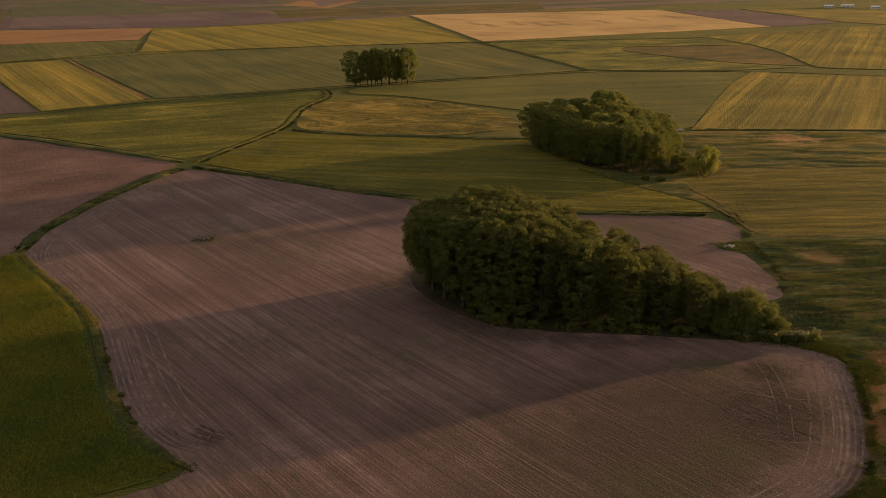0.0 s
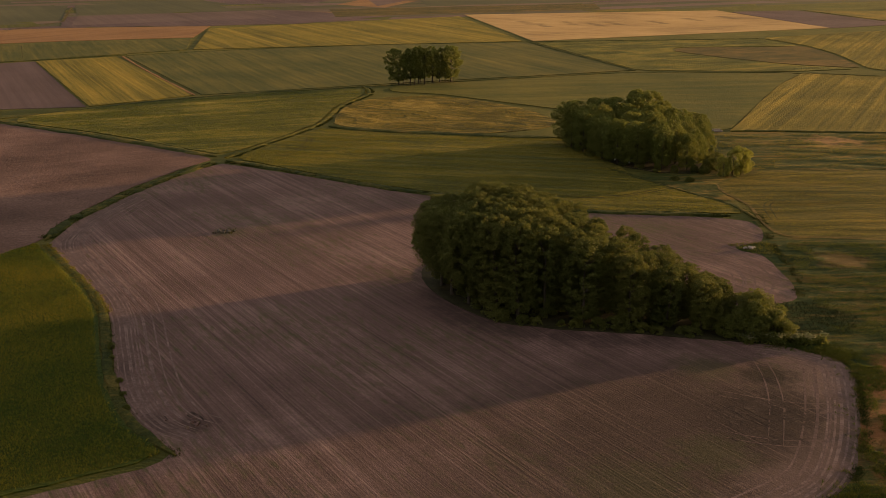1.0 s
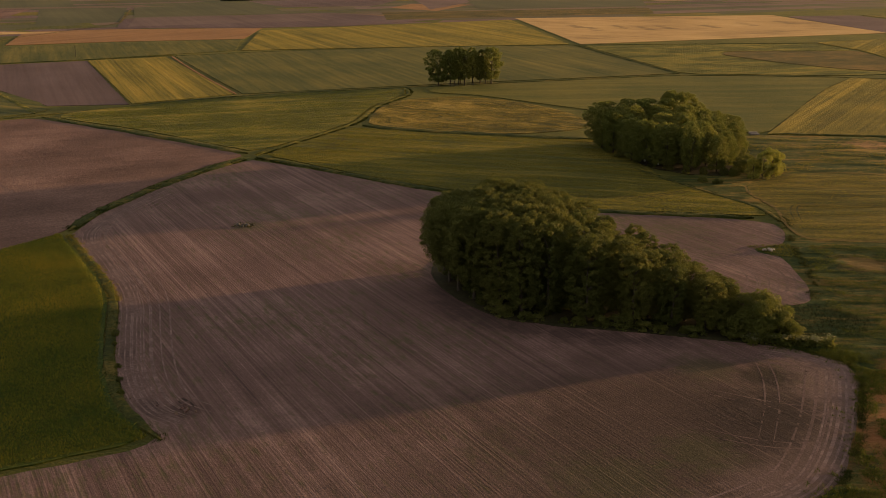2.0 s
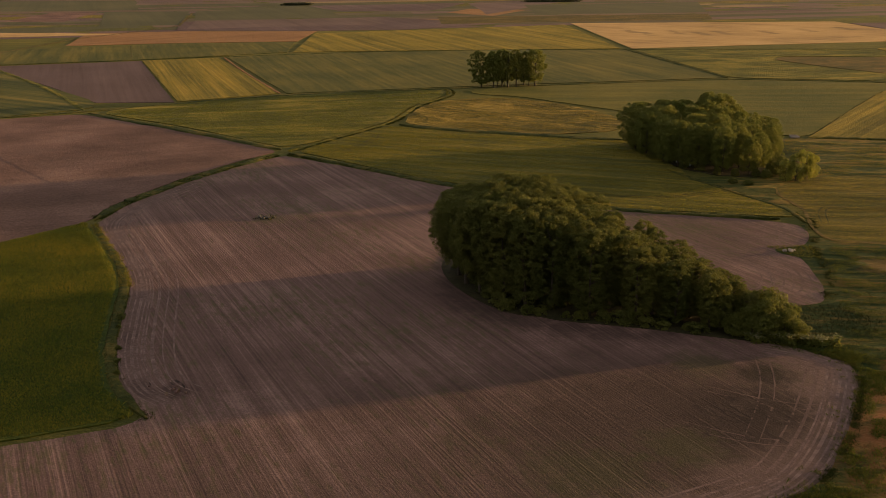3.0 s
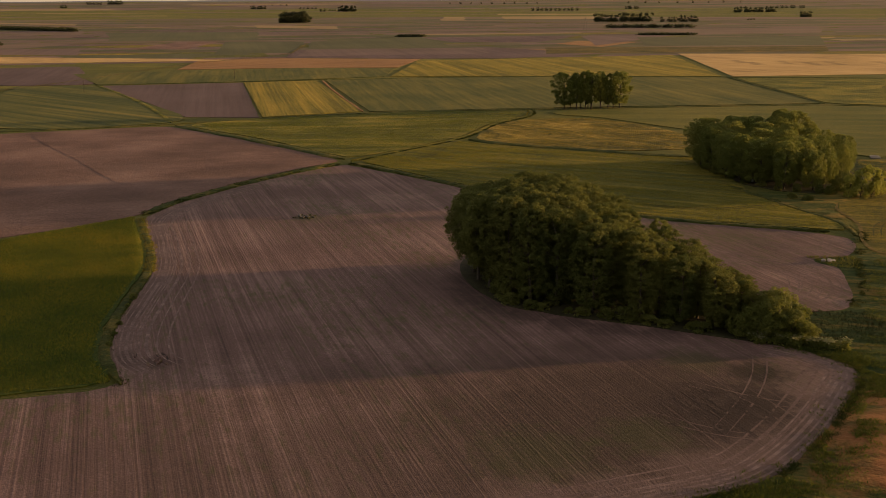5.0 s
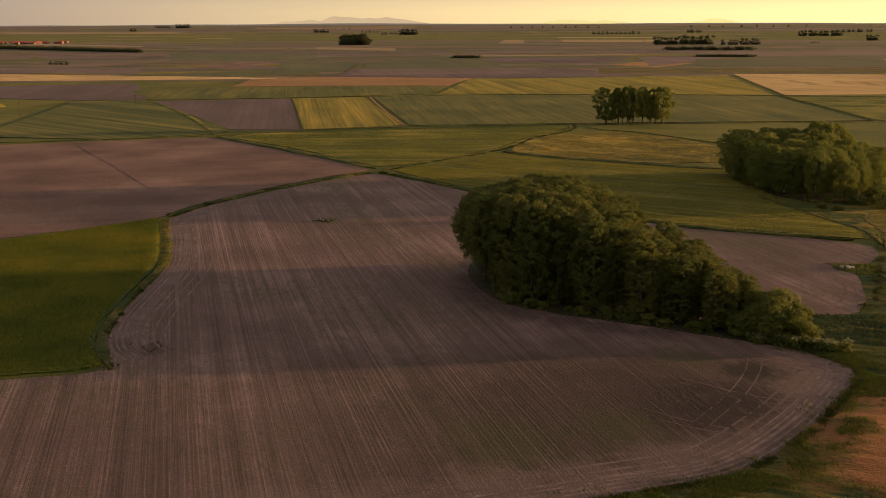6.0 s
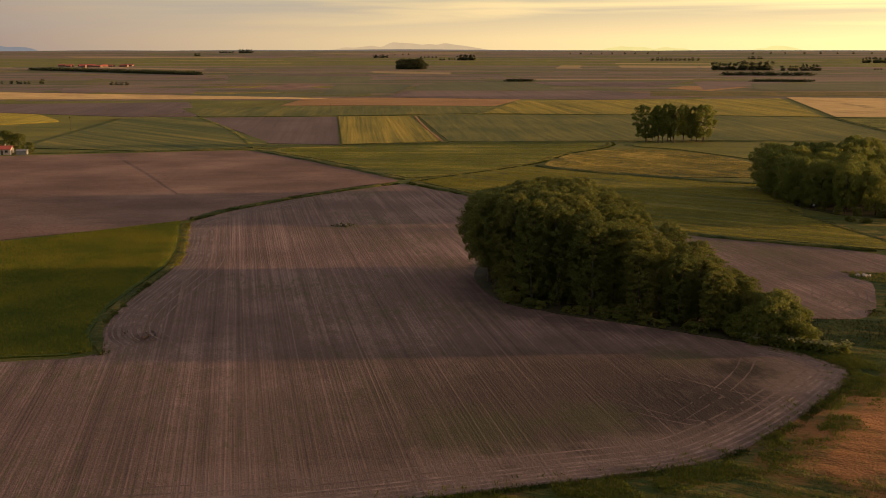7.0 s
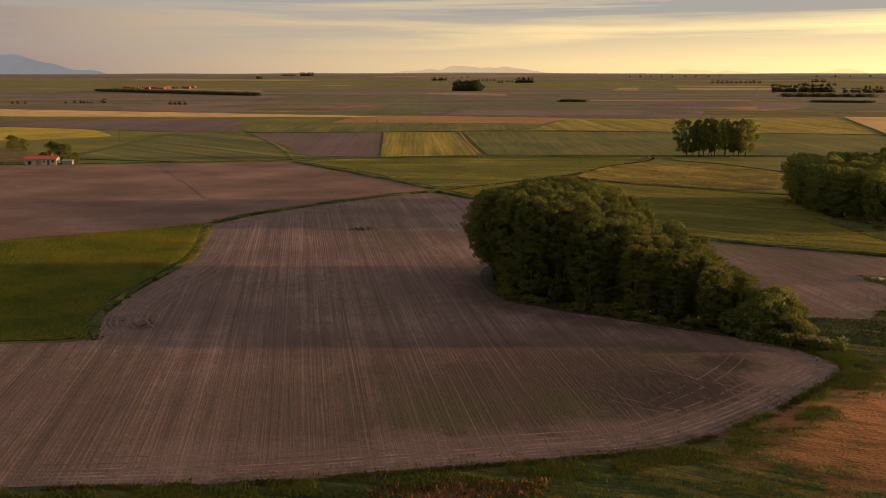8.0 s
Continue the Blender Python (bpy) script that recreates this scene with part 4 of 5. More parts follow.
def grove_height(x, y):
    """The grove is tallest at its west end and falls to bushes at its east tip."""
    return 20.0 - 0.32 * max(0, 5 - x) - 0.20 * max(0, x - 15) - 0.0028 * max(0, x - 15) ** 2


def plant_groves():
    name, label = "poplar_tree", "leafy dark green poplar in a dense grove"
    models = [tree_model(name, 10 + i, 24.0, 4.9, 1.5, 420, 40000, 0.135, LEAF, label, 0.58, (0.085, 0.15)) for i in range(5)]
    far = [tree_model(name, 20 + i, 20.0, 6.4, 1.8, 300, 26000, 0.19, LEAF_HAZED, "broad dark green tree in a rounded grove", 0.5, (0.09, 0.16)) for i in range(3)]
    rng = random.Random(3)
    for x, y in scatter(GROVE, 4.1, 1):
        k = grove_height(x, y) * rng.uniform(0.965, 1.01) / 24
        put(rng.choice(models), x, y, k, rng.uniform(0.95, 1.15) * (1 / k) ** 0.35, rng.uniform(0, 6.28), "trees of the near grove")
    for x, y in scatter(GROVE_B, 6.2, 2):
        k = (14.8 + (y - 350) * 0.03 - 0.26 * max(0, x - 62)) * rng.uniform(0.93, 1.05) / 20
        put(rng.choice(far), x, y, k, rng.uniform(0.95, 1.2), rng.uniform(0, 6.28), "trees of the second grove")
    for x, y, k in ((58, 379.5, 0.88), (62.5, 379, 0.86), (60, 375, 0.86)):
        put(far[0], x, y, k, 1.0, x, "trees of the second grove")
    for x, y in ((52.5, 184.5), (54.5, 181.5), (50, 181), (57, 181.5), (56, 185), (53, 188), (45, 186), (48.3, 184.5), (51, 187.5), (47, 190), (43, 191)):
        put(models[1], x, y, grove_height(x, y) / 24 * (1 - 0.04 * max(0, x - 54)), 1.35, x, "trees of the near grove")
    edge_model = tree_model(name, 16, 20.0, 5.6, 4.5, 420, 40000, 0.135, LEAF, label, 0.5, (0.08, 0.14))
    for x, y, k in ((-3.6, 210, 0.86), (-2.0, 204.5, 0.88), (0.6, 199, 0.92), (-2, 215.5, 0.86), (4.2, 194, 0.95)):
        put(edge_model, x, y, k, 1.0 / k, x, "trees of the near grove")
    remove(edge_model)
    for m in models + far:
        remove(m)
    bush = [tree_model("willow_bush", 30 + i, 7.0, 3.6, 0.1, 60, 7000, 0.20, LEAF_PALE, "rounded pale green willow bush", 0.35, (0.2, 0.34), "bush") for i in range(2)]
    for x, y, k, w in ((58.3, 178.8, 0.95, 1.0), (61, 178.2, 0.72, 1.1), (55.5, 178.6, 0.75, 1.0), (61, 181.5, 0.8, 1.1), (58.5, 183.5, 1.0, 1.0), (63, 179.5, 0.45, 1.2), (52.5, 178.8, 0.55, 1.1)):
        put(rng.choice(bush), x, y, k, w, rng.uniform(0, 6), "bushes at the tip of the near grove")
    young = tree_model("young_poplar", 33, 7.0, 3.2, 0.4, 34, 2600, 0.24, LEAF_YOUNG, "feathery pale green young poplar", 0.55, (0.2, 0.32))
    for x, y, k, w in ((80.5, 314.8, 1.2, 0.8), (83.5, 317, 1.25, 0.75), (86, 321, 0.95, 0.85), (77.5, 313.5, 0.9, 0.85)):
        put(young, x, y, k, w, x, "young trees beside the second grove")
    remove(young)
    for x, y, k, w in ((77, 321.5, 0.8, 0.9), (75, 324, 0.6, 1.1), (72, 317, 0.25, 1.6), (62, 308, 0.2, 2.0), (66, 306, 0.22, 1.8)):
        put(rng.choice(bush), x, y, k, w, rng.uniform(0, 6), "bushes beside the second grove")
    for x, y, k, w in ((-59.2, 166.8, 0.15, 1.4), (-57.4, 162.3, 0.09, 1.5), (-52.2, 152.4, 0.11, 1.4), (-49.8, 147.4, 0.09, 1.6), (-47.2, 142.3, 0.11, 1.5)):
        put(rng.choice(bush), x, y, k, w, rng.uniform(0, 6), "low weeds on the field banks")
    for m in bush:
        remove(m)
    under = tree_model("undergrowth_bush", 35, 3.0, 2.0, 0.0, 30, 2200, 0.18, LEAF, "dark low undergrowth bush at the grove edge", 0.3, (0.25, 0.4), "bush")
    edge = [(-1, 208), (1.5, 201), (5.5, 192.5), (10, 185.5), (16, 183), (24, 181.8), (31, 181), (38, 180), (46, 179)]
    for x, y in eased(edge, 1) + [(x + 2, y + 3) for x, y in edge] + [(x + 5, y + 6) for x, y in edge[2:]]:
        put(under, x + rng.uniform(-0.7, 0.7), y + rng.uniform(-0.3, 0.9), rng.uniform(0.3, 0.75), rng.uniform(1.2, 1.7), rng.uniform(0, 6), "undergrowth round the near grove")
    for x, y in eased([(34, 355), (41, 337), (50.5, 325.5), (60, 317.5), (72, 318.5)], 1):
        put(under, x + rng.uniform(-0.7, 0.7), y + rng.uniform(-0.3, 1.5), rng.uniform(0.5, 1.0), rng.uniform(0.9, 1.4), rng.uniform(0, 6), "undergrowth round the second grove")
    remove(under)


plant_groves()


def plant_row():
    label = "tall poplar with bare lower trunk in a row"
    models = [tree_model("tall_poplar", 40 + i, 18.8, 3.3 + 0.3 * i, 1.4 + 0.9 * i, 130, 10000, 0.24, LEAF_HAZED, label, 0.55, (0.12, 0.24)) for i in range(4)]
    wide = [tree_model("broad_poplar", 46 + i, 18.4, 5.4, 2.0, 150, 13000, 0.26, LEAF_HAZED, "broad poplar with a spreading crown beside the track", 0.62, (0.12, 0.22)) for i in range(2)]
    rng = random.Random(8)
    group = "row of poplars beside the track"
    for i, (f, k, w) in enumerate(((0.10, 0.82, 0.8), (0.22, 0.98, 1.0), (0.27, 0.9, 0.8), (0.37, 1.0, 0.95), (0.42, 0.86, 0.8), (0.51, 0.98, 1.1), (0.62, 0.99, 1.05), (0.67, 0.88, 0.9), (0.79, 0.93, 0.95), (0.86, 0.8, 0.9))):
        put(models[i % 4], -45.6 + 26 * f + rng.uniform(-0.8, 0.8), 518 + 14 * f + rng.uniform(-3, 3), k, w, rng.uniform(0, 6), group)
    put(wide[0], -45.8, 518.5, 0.98, 1.15, 0.4, group)
    put(wide[1], -19.8, 530.5, 0.99, 1.2, 2.4, group)
    for m in models + wide:
        remove(m)


plant_row()


def far_trees():
    model = tree_model("far_tree", 70, 14.0, 6.5, 0.2, 20, 900, 0.8, LEAF_FAR, "dark round tree far out on the plain", 0.45, (0.3, 0.45))
    rng = random.Random(4)
    # middle of a clump, trees in it, its width, its depth, height of the trees
    woods = ((-898, 1972, 14, 44, 18, 22), (-254, 2165, 12, 105, 14, 18), (-140, 2172, 7, 70, 10, 13), (-1216, 2985, 7, 42, 12, 18), (-1594, 3130, 6, 42, 10, 11), (-2393, 3480, 6, 50, 12, 15), (-2466, 3452, 5, 50, 10, 10),
             (-2269, 3010, 3, 14, 6, 11), (-1437, 3177, 5, 50, 8, 7.5), (-405, 3386, 5, 38, 10, 10), (-18, 3080, 10, 104, 16, 16), (77, 3481, 7, 84, 12, 11), (108, 2638, 4, 18, 8, 14))
    lone = ((-819, 1004, 4, 22, 3, 4.6), (-964, 990, 4, 14, 3, 4.2), (-985, 982, 2, 12, 3, 4), (-1026, 935, 3, 18, 3, 3.4), (-946, 1004, 1, 0, 1, 6), (-1289, 2965, 2, 9, 3, 8.5), (-1284, 3029, 3, 18, 4, 7), (-608, 3176, 11, 134, 6, 9.5),
            (-7, 2323, 3, 13, 4, 4.5), (-1700, 3500, 3, 50, 12, 6), (-1000, 3900, 9, 330, 20, 8), (-300, 4100, 8, 420, 30, 9))
    for x, y, n, w, d, high in woods + lone:
        for i in range(n):
            u = (i / max(1, n - 1) - 0.5) * w
            put(model, x + 0.95 * u + rng.uniform(-d, d) * 0.3, y + 0.3 * u + rng.uniform(-d, d) * 0.4, high / 14 * rng.uniform(0.75, 1.05), 1.1, rng.uniform(0, 6), "far trees")
    yard = tree_model("farm_tree", 75, 14.0, 6.0, 0.8, 60, 5000, 0.36, LEAF, "round dark green tree beside the farm building", 0.45, (0.2, 0.32))
    for x, y, k in ((-382, 397, 0.5), (-369, 394, 0.42), (-296, 350, 0.66), (-290, 351, 0.58), (-281, 349, 0.35), (-302, 349, 0.3), (-386, 402, 0.45)):
        put(yard, x, y, k, 0.95, rng.uniform(0, 6), "trees round the farm building")
    remove(yard)
    remove(model)
    # dark belts of wood, too far off to count
    for (ax, ay), (bx, by), high in (((-1565, 1577), (-1023, 1421), 6), ((-1565, 1607), (-1060, 1462), 6), ((-227, 1771), (-89, 1807), 7), ((-131, 1471), (-61, 1491), 3.8), ((-439, 1339), (-407, 1348), 4)):
        n = int(math.hypot(bx - ax, by - ay) * 18)
        r = np.random.default_rng(int(abs(ax)))
        t = r.random(n)
        wob = np.sin(t * 40) * 3
        pos = np.stack([ax + (bx - ax) * t + r.normal(size=n) * 3 + wob, ay + (by - ay) * t + r.normal(size=n) * 3, np.zeros(n)], 1)
        pos[:, 2] = [land(p[0], p[1]) for p in pos]
        pos[:, 2] += r.random(n) * high * (0.55 + 0.3 * np.sin(t * 97) ** 2 + 0.15 * np.sin(t * 311))
        me = leaf_mesh("tree_belt", pos, r.normal(size=(n, 3)), 1.1, LEAF_FAR, r, 0.8)
        tagged(new("tree_belt", me), "dark belt of trees across the far plain", "woodland", kind="stuff")


far_trees()


# ---- grass tufts ----
def tufts(name, spots, high, mat, label, seed, blades=8, foot=None):
    """Clumps of upright grass and weeds."""
    r = np.random.default_rng(seed)
    p = np.repeat(np.array(spots), blades, 0)
    n = len(p)
    pos = np.zeros((n, 3))
    pos[:, :2] = p + r.normal(size=(n, 2)) * 0.28
    h = high * r.uniform(0.5, 1.3, n)
    pos[:, 2] = (0.1 if foot is None else np.repeat([foot(x, y) for x, y in spots], blades)) + h * 0.5
    out = r.normal(size=(n, 3)) * np.array([1, 1, 0.25])
    out /= np.linalg.norm(out, axis=1)[:, None]
    side = np.stack([-out[:, 1], out[:, 0], np.zeros(n)], 1)
    side /= np.linalg.norm(side, axis=1)[:, None] + 1e-9
    w = (h * 0.2)[:, None]
    lean = r.normal(size=(n, 3)) * np.array([0.6, 0.6, 0]) * h[:, None]
    up = np.stack([np.zeros(n), np.zeros(n), h * 0.5], 1)
    quad = np.stack([pos - up - side * w, pos - up + side * w, pos + up + side * w * 0.5 + lean, pos + up - side * w * 0.5 + lean], 1).reshape(-1, 3)
    return tagged(new(name, quad_mesh(name, quad, mat)), label, "grass", kind="stuff")


def along(line, per_metre, spread, seed):
    rng = random.Random(seed)
    spots = []
    pts = [Vector(p) for p in line]
    for a, b in zip(pts, pts[1:]):
        d = (b - a)
        s = Vector((-d.y, d.x)).normalized()
        for _ in range(int(d.length * per_metre)):
            q = a + d * rng.random() + s * rng.gauss(0, spread)
            if noise.noise((q.x * 0.2, q.y * 0.2, seed)) < -0.12:
                continue
            spots.append((q.x, q.y))
    return spots


def sown(poly, gap, seed):
    """Uneven spots all over a field."""
    rng = random.Random(seed)
    xs, ys = [p[0] for p in poly], [p[1] for p in poly]
    got = []
    for i in range(int((max(xs) - min(xs)) / gap)):
        for j in range(int((max(ys) - min(ys)) / gap)):
            x, y = min(xs) + (i + rng.random()) * gap, min(ys) + (j + rng.random()) * gap
            if inside(x, y, poly):
                got.append((x, y))
    return got


tufts("cereal_blades", sown([(x - 4, y + 1) for x, y in EDGE_GREEN] + [(-114, 207), (-126, 182), (-150, 140), (-120, 78), (-47, 121)], 0.36, 41), 0.34, CEREAL_BLADE, "upright green cereal blades turning yellow", 41, 6)


def standing(name, poly, gap, high, mat, label, seed, turn, gate):
    """Upright stalks over a crop, thinner in some of its rows."""
    c, d = math.cos(radians(turn)), math.sin(radians(turn))
    spots = []
    for x, y in sown(poly, gap, seed):
        u, v = x * c + y * d, y * c - x * d
        if noise.noise((u * 0.02, v * 0.5, 2.0)) + 0.7 * noise.noise((u * 0.05, v * 1.1, 5.0)) > gate:
            spots.append((x, y))
    tufts(name, spots, high, mat, label, seed, 3, lambda x, y: 0.2)


standing("wheat_ears", WHEAT_SOUTH + [(73, 270), (71, 279), (66, 285.5), (59.5, 295.5), (50, 310), (44, 330), (31, 374), (14, 376), (-8, 378), (-36, 382), (-52, 388), (-62, 391), (-70, 370), (-76, 355)], 0.52, 0.27, WHEAT_BLADE, "upright ripening wheat catching the evening light", 42, -9, -0.02)
standing("wheat_ears", [(-179, 398), (-127, 369), (-89, 343), (-80, 357), (-70, 391), (-67, 428), (-67, 447), (-63, 465), (-60, 484), (-64, 502), (-94, 492), (-136, 467), (-172, 440), (-190, 410)], 0.85, 0.32, WHEAT_BLADE, "upright green wheat catching the evening light", 43, 25, -0.1)
standing("laid_stalks", [(-59, 405), (-60.5, 434), (-59, 455), (-52, 469), (-36, 479), (-25.5, 481), (-8.4, 470), (8, 454), (21, 434), (29, 412), (25, 399), (1, 386), (-31, 386), (-43, 392)], 0.8, 0.3, MEADOW_BLADE, "tall golden grass in wind-laid swirls", 44, -20, 0.0)
standing("meadow_stalks", [(76, 302), (91, 322), (131, 324), (160, 322), (142, 262), (109, 247), (82, 248), (79, 261), (80, 277), (75, 293)], 0.6, 0.2, MEADOW_BLADE, "golden meadow grass catching the evening light", 45, 4, 0.0)
tufts("grazing_grass", [(x, y) for x, y in sown([(84, 386), (170, 387), (200, 385), (200, 330), (131, 330), (101, 329), (84, 320), (83, 340)], 0.8, 46) if noise.noise((x * 0.05, y * 0.19, 3.0)) + 0.6 * noise.noise((x * 0.14, y * 0.42, 6.0)) > 0.05], 0.25, MEADOW_BLADE, "dry grass on the hummocks of the grazing land", 46, 3, grazing_rise)
tufts("bank_grass", along(eased([(x - 1.5, y + 0.5) for x, y in EDGE_GREEN[:6]]), 12, 0.5, 1), 0.2, GRASS, "rank green grass on a field bank", 1)
tufts("dry_grass", along(eased([(x - 1.2, y + 0.4) for x, y in EDGE_GREEN[4:]]), 16, 0.6, 21), 0.22, MEADOW_BLADE, "dry yellow grass along the field edge", 21)
tufts("dry_grass", along(eased(offset(STREAM, 0.8)), 7, 0.5, 22), 0.25, MEADOW_BLADE, "dry golden grass beside the stream", 22)
tufts("bank_grass", along(eased([(x - 1.9, y + 0.8) for x, y in EDGE_DITCH]), 16, 0.8, 2), 0.34, GRASS, "rank green grass on a field bank", 2)
tufts("bank_grass", along(eased([(x - 0.3, y + 2.4) for x, y in EDGE_NORTH]), 14, 0.70, 3), 0.34, GRASS, "rank green grass along a ditch", 3)
tufts("bank_grass", along(eased(offset(EDGE_EAST[1:], 3.2)), 44, 1.8, 4), 0.24, GRASS_BLADE, "green grass edging the tilled field", 4)
tufts("bank_grass", along(eased(offset(EDGE_EAST[1:], 0.5)), 24, 0.35, 14), 0.17, GRASS, "dark rank grass on the edge of the tilled field", 14)
tufts("bank_grass", along(eased(offset(STREAM, -1.4)), 8, 0.4, 5), 0.28, GRASS, "rank grass along a small stream", 5)
tufts("bank_grass", along(eased([(78, 268), (77, 255), (75, 240), (75, 226), (74, 213), (72, 202)]), 7, 0.6, 6), 0.25, GRASS, "rank green grass on a field bank", 6)
tufts("bank_grass", along(eased([(76.5, 263), (75.3, 270.7), (72.5, 280), (67.4, 286.3), (61, 296.3), (50, 312), (42, 326)]), 6, 0.6, 7), 0.25, GRASS, "rank grass along a ditch", 7)
def tussock(x, y):
    return noise.noise((x * 0.10 + y * 0.02, y * 0.34, 2.0)) + 0.7 * noise.noise((x * 0.3, y * 0.5, 4.0))


PASTURE_LAND = [(y[0] + 2.5, y[1] - 1) for y in EDGE_EAST[2:]][::-1] + [(72, 178), (74, 198), (75, 212), (75, 230), (80, 243), (138, 243), (138, 90), (60, 48), (4, 48), (4, 78)]
def bare(x, y):
    """True on the dry rust-coloured ground, where little green grows."""
    return any(math.hypot(x - a, y - b) < 0.75 * r * (1 + 0.6 * noise.noise((x * 0.16, y * 0.16, 3.0))) for a, b, r, *_ in DRY)


spots = [q for q in sown(PASTURE_LAND, 0.5, 8) if not bare(*q)]
tufts("pasture_grass", [q for q in spots if tussock(*q) > 0.0], 0.2, GRASS_BLADE, "tussocky green pasture grass", 8, 5, pasture_rise)
tufts("pasture_grass", [q for q in spots if -0.3 < tussock(*q) < 0.0], 0.16, PASTURE, "short green and rust-coloured pasture grass", 9, 4, pasture_rise)
tufts("rust_scrub", scatter([(34, 98), (41, 103), (49, 109), (51, 105), (42, 98), (36, 95)], 0.6, 31, 900), 0.4, RED_SCRUB, "rust-red dock and scrub at the field corner", 31)
tufts("reeds", scatter([(60, 196), (74, 199), (80, 190), (76, 181), (66, 181), (61, 186)], 0.7, 11, 3000), 0.32, REED, "brown-green reeds behind the bushes", 10)
tufts("island_weeds", scatter([(64, 239), (75, 242), (75, 231), (69, 232)], 0.6, 13, 900), 0.3, GRASS_BLADE, "green weeds in a gap of the tilled field", 12)


def hogweed():
    """Umbels in flower along the field edge."""
    r = np.random.default_rng(5)
    rng = random.Random(6)
    stem = bmesh.new()
    add_limb(stem, r, (0, 0, 0), (0.05, 0.02, 1.5), 0.04, 0.015, 3, 5)
    thing = new("hogweed")
    part("stem", stem, LEAF_PALE, thing)
    n = 90
    pos = r.normal(size=(n, 3)) * np.array([0.45, 0.45, 0.30]) + np.array([0, 0, 0.7])
    leaves = new("leaves", leaf_mesh("leaves", pos, r.normal(size=(n, 3)) + np.array([0, 0, 1]), 0.24, LEAF_PALE, r))
    leaves.parent = thing
    pos = r.normal(size=(40, 3)) * np.array([0.4, 0.4, 0.12]) + np.array([0, 0, 1.5])
    bloom = new("bloom", leaf_mesh("bloom", pos, r.normal(size=(40, 3)) * 0.4 + np.array([0, 0, 1]), 0.14, BLOOM, r, 0.9))
    bloom.parent = thing
    tagged(bloom, "creamy white flower heads")
    tagged(thing, "creamy white flowering hogweed at the field edge", "wild flower")
    bloom["kind"] = "stuff"
    for x, y, k in [(55 + rng.random() * 14.5, 176.5 - 0.02 * i + rng.gauss(0, 0.5), rng.uniform(0.7, 1.25)) for i in range(30)]:
        put(thing, x, y, k, 1.1, rng.uniform(0, 6), "flowering hogweed")
    remove(thing)


hogweed()


# ---- stones and small things in the fields ----
def stone_pile(name, x, y, n, spread, size, mat, label, seed):
    rng = random.Random(seed)
    thing = new(name)
    thing.matrix_world = pose(x, y, 0.12)
    for i in range(n):
        bm = bmesh.new()
        bmesh.ops.create_icosphere(bm, subdivisions=2, radius=1)
        k = size * rng.uniform(0.5, 1.2)
        for v in bm.verts:
            v.co *= 1 + 0.45 * noise.noise(v.co * 1.3 + Vector((i * 7.0, seed, 0)))
        bmesh.ops.transform(bm, matrix=Matrix.LocRotScale((rng.gauss(0, spread), rng.gauss(0, spread * 0.6), k * 0.3), Euler((rng.random(), rng.random(), rng.random() * 6)), (k * 1.3, k, k * 0.7)), verts=bm.verts[:])
        part("stone", bm, mat, thing)
    return tagged(thing, label, "stones")


stone_pile("stone_pile", -59.5, 244, 8, 1.2, 0.45, STONE, "heap of grey field stones with weeds", 3)
stone_pile("rubble_heap", 69, 236, 7, 0.6, 0.4, WALLP, "small heap of pale rubble in weeds", 4)
stone_pile("soil_clods", -35.5, 138, 8, 1.8, 0.35, SOIL, "dark upturned soil clods", 5)
tufts("pile_weeds", scatter([(-62, 242), (-57.5, 242), (-57, 246), (-61.5, 246.5)], 0.6, 15, 40), 0.35, VERGE, "weeds round the stone heap", 14)


def box(name, size, mat, parent, at=(0, 0, 0), bevel=0.03, label=""):
    bm = bmesh.new()
    bmesh.ops.create_cube(bm, size=1, matrix=Matrix.LocRotScale(at, None, size))
    if bevel:
        bmesh.ops.bevel(bm, geom=bm.edges[:], offset=bevel, segments=1, affect="EDGES")
    return part(name, bm, mat, parent, label)


def bee_hive(x, y):
    thing = new("bee_hive")
    thing.matrix_world = pose(x, y, 0.15, 0, 0, 20)
    box("body", (0.5, 0.45, 0.55), WHITE, thing, (0, 0, 0.35))
    box("lid", (0.58, 0.53, 0.1), WHITE, thing, (0, 0, 0.69))
    for dx in (-0.2, 0.2):
        box("foot", (0.06, 0.4, 0.1), BARK, thing, (dx, 0, 0.03), 0)
    tagged(thing, "small white beehive box under the trees", "beehive", "beehives under the second grove")


for x, y in ((46.5, 336.5), (50.5, 331.5)):
    bee_hive(x, y)


def culvert():
    thing = new("culvert")
    thing.matrix_world = pose(90.3, 391, 0.1, 0, 0, 4)
    box("parapet", (3.2, 0.35, 0.6), WALLP, thing, (0, 0, 0.4))
    box("parapet", (3.2, 0.35, 0.6), WALLP, thing, (0, 3.0, 0.4))
    box("deck", (3.2, 3.4, 0.25), STONE, thing, (0, 1.5, 0.1))
    tagged(thing, "small white concrete culvert bridge over the ditch", "bridge")


culvert()


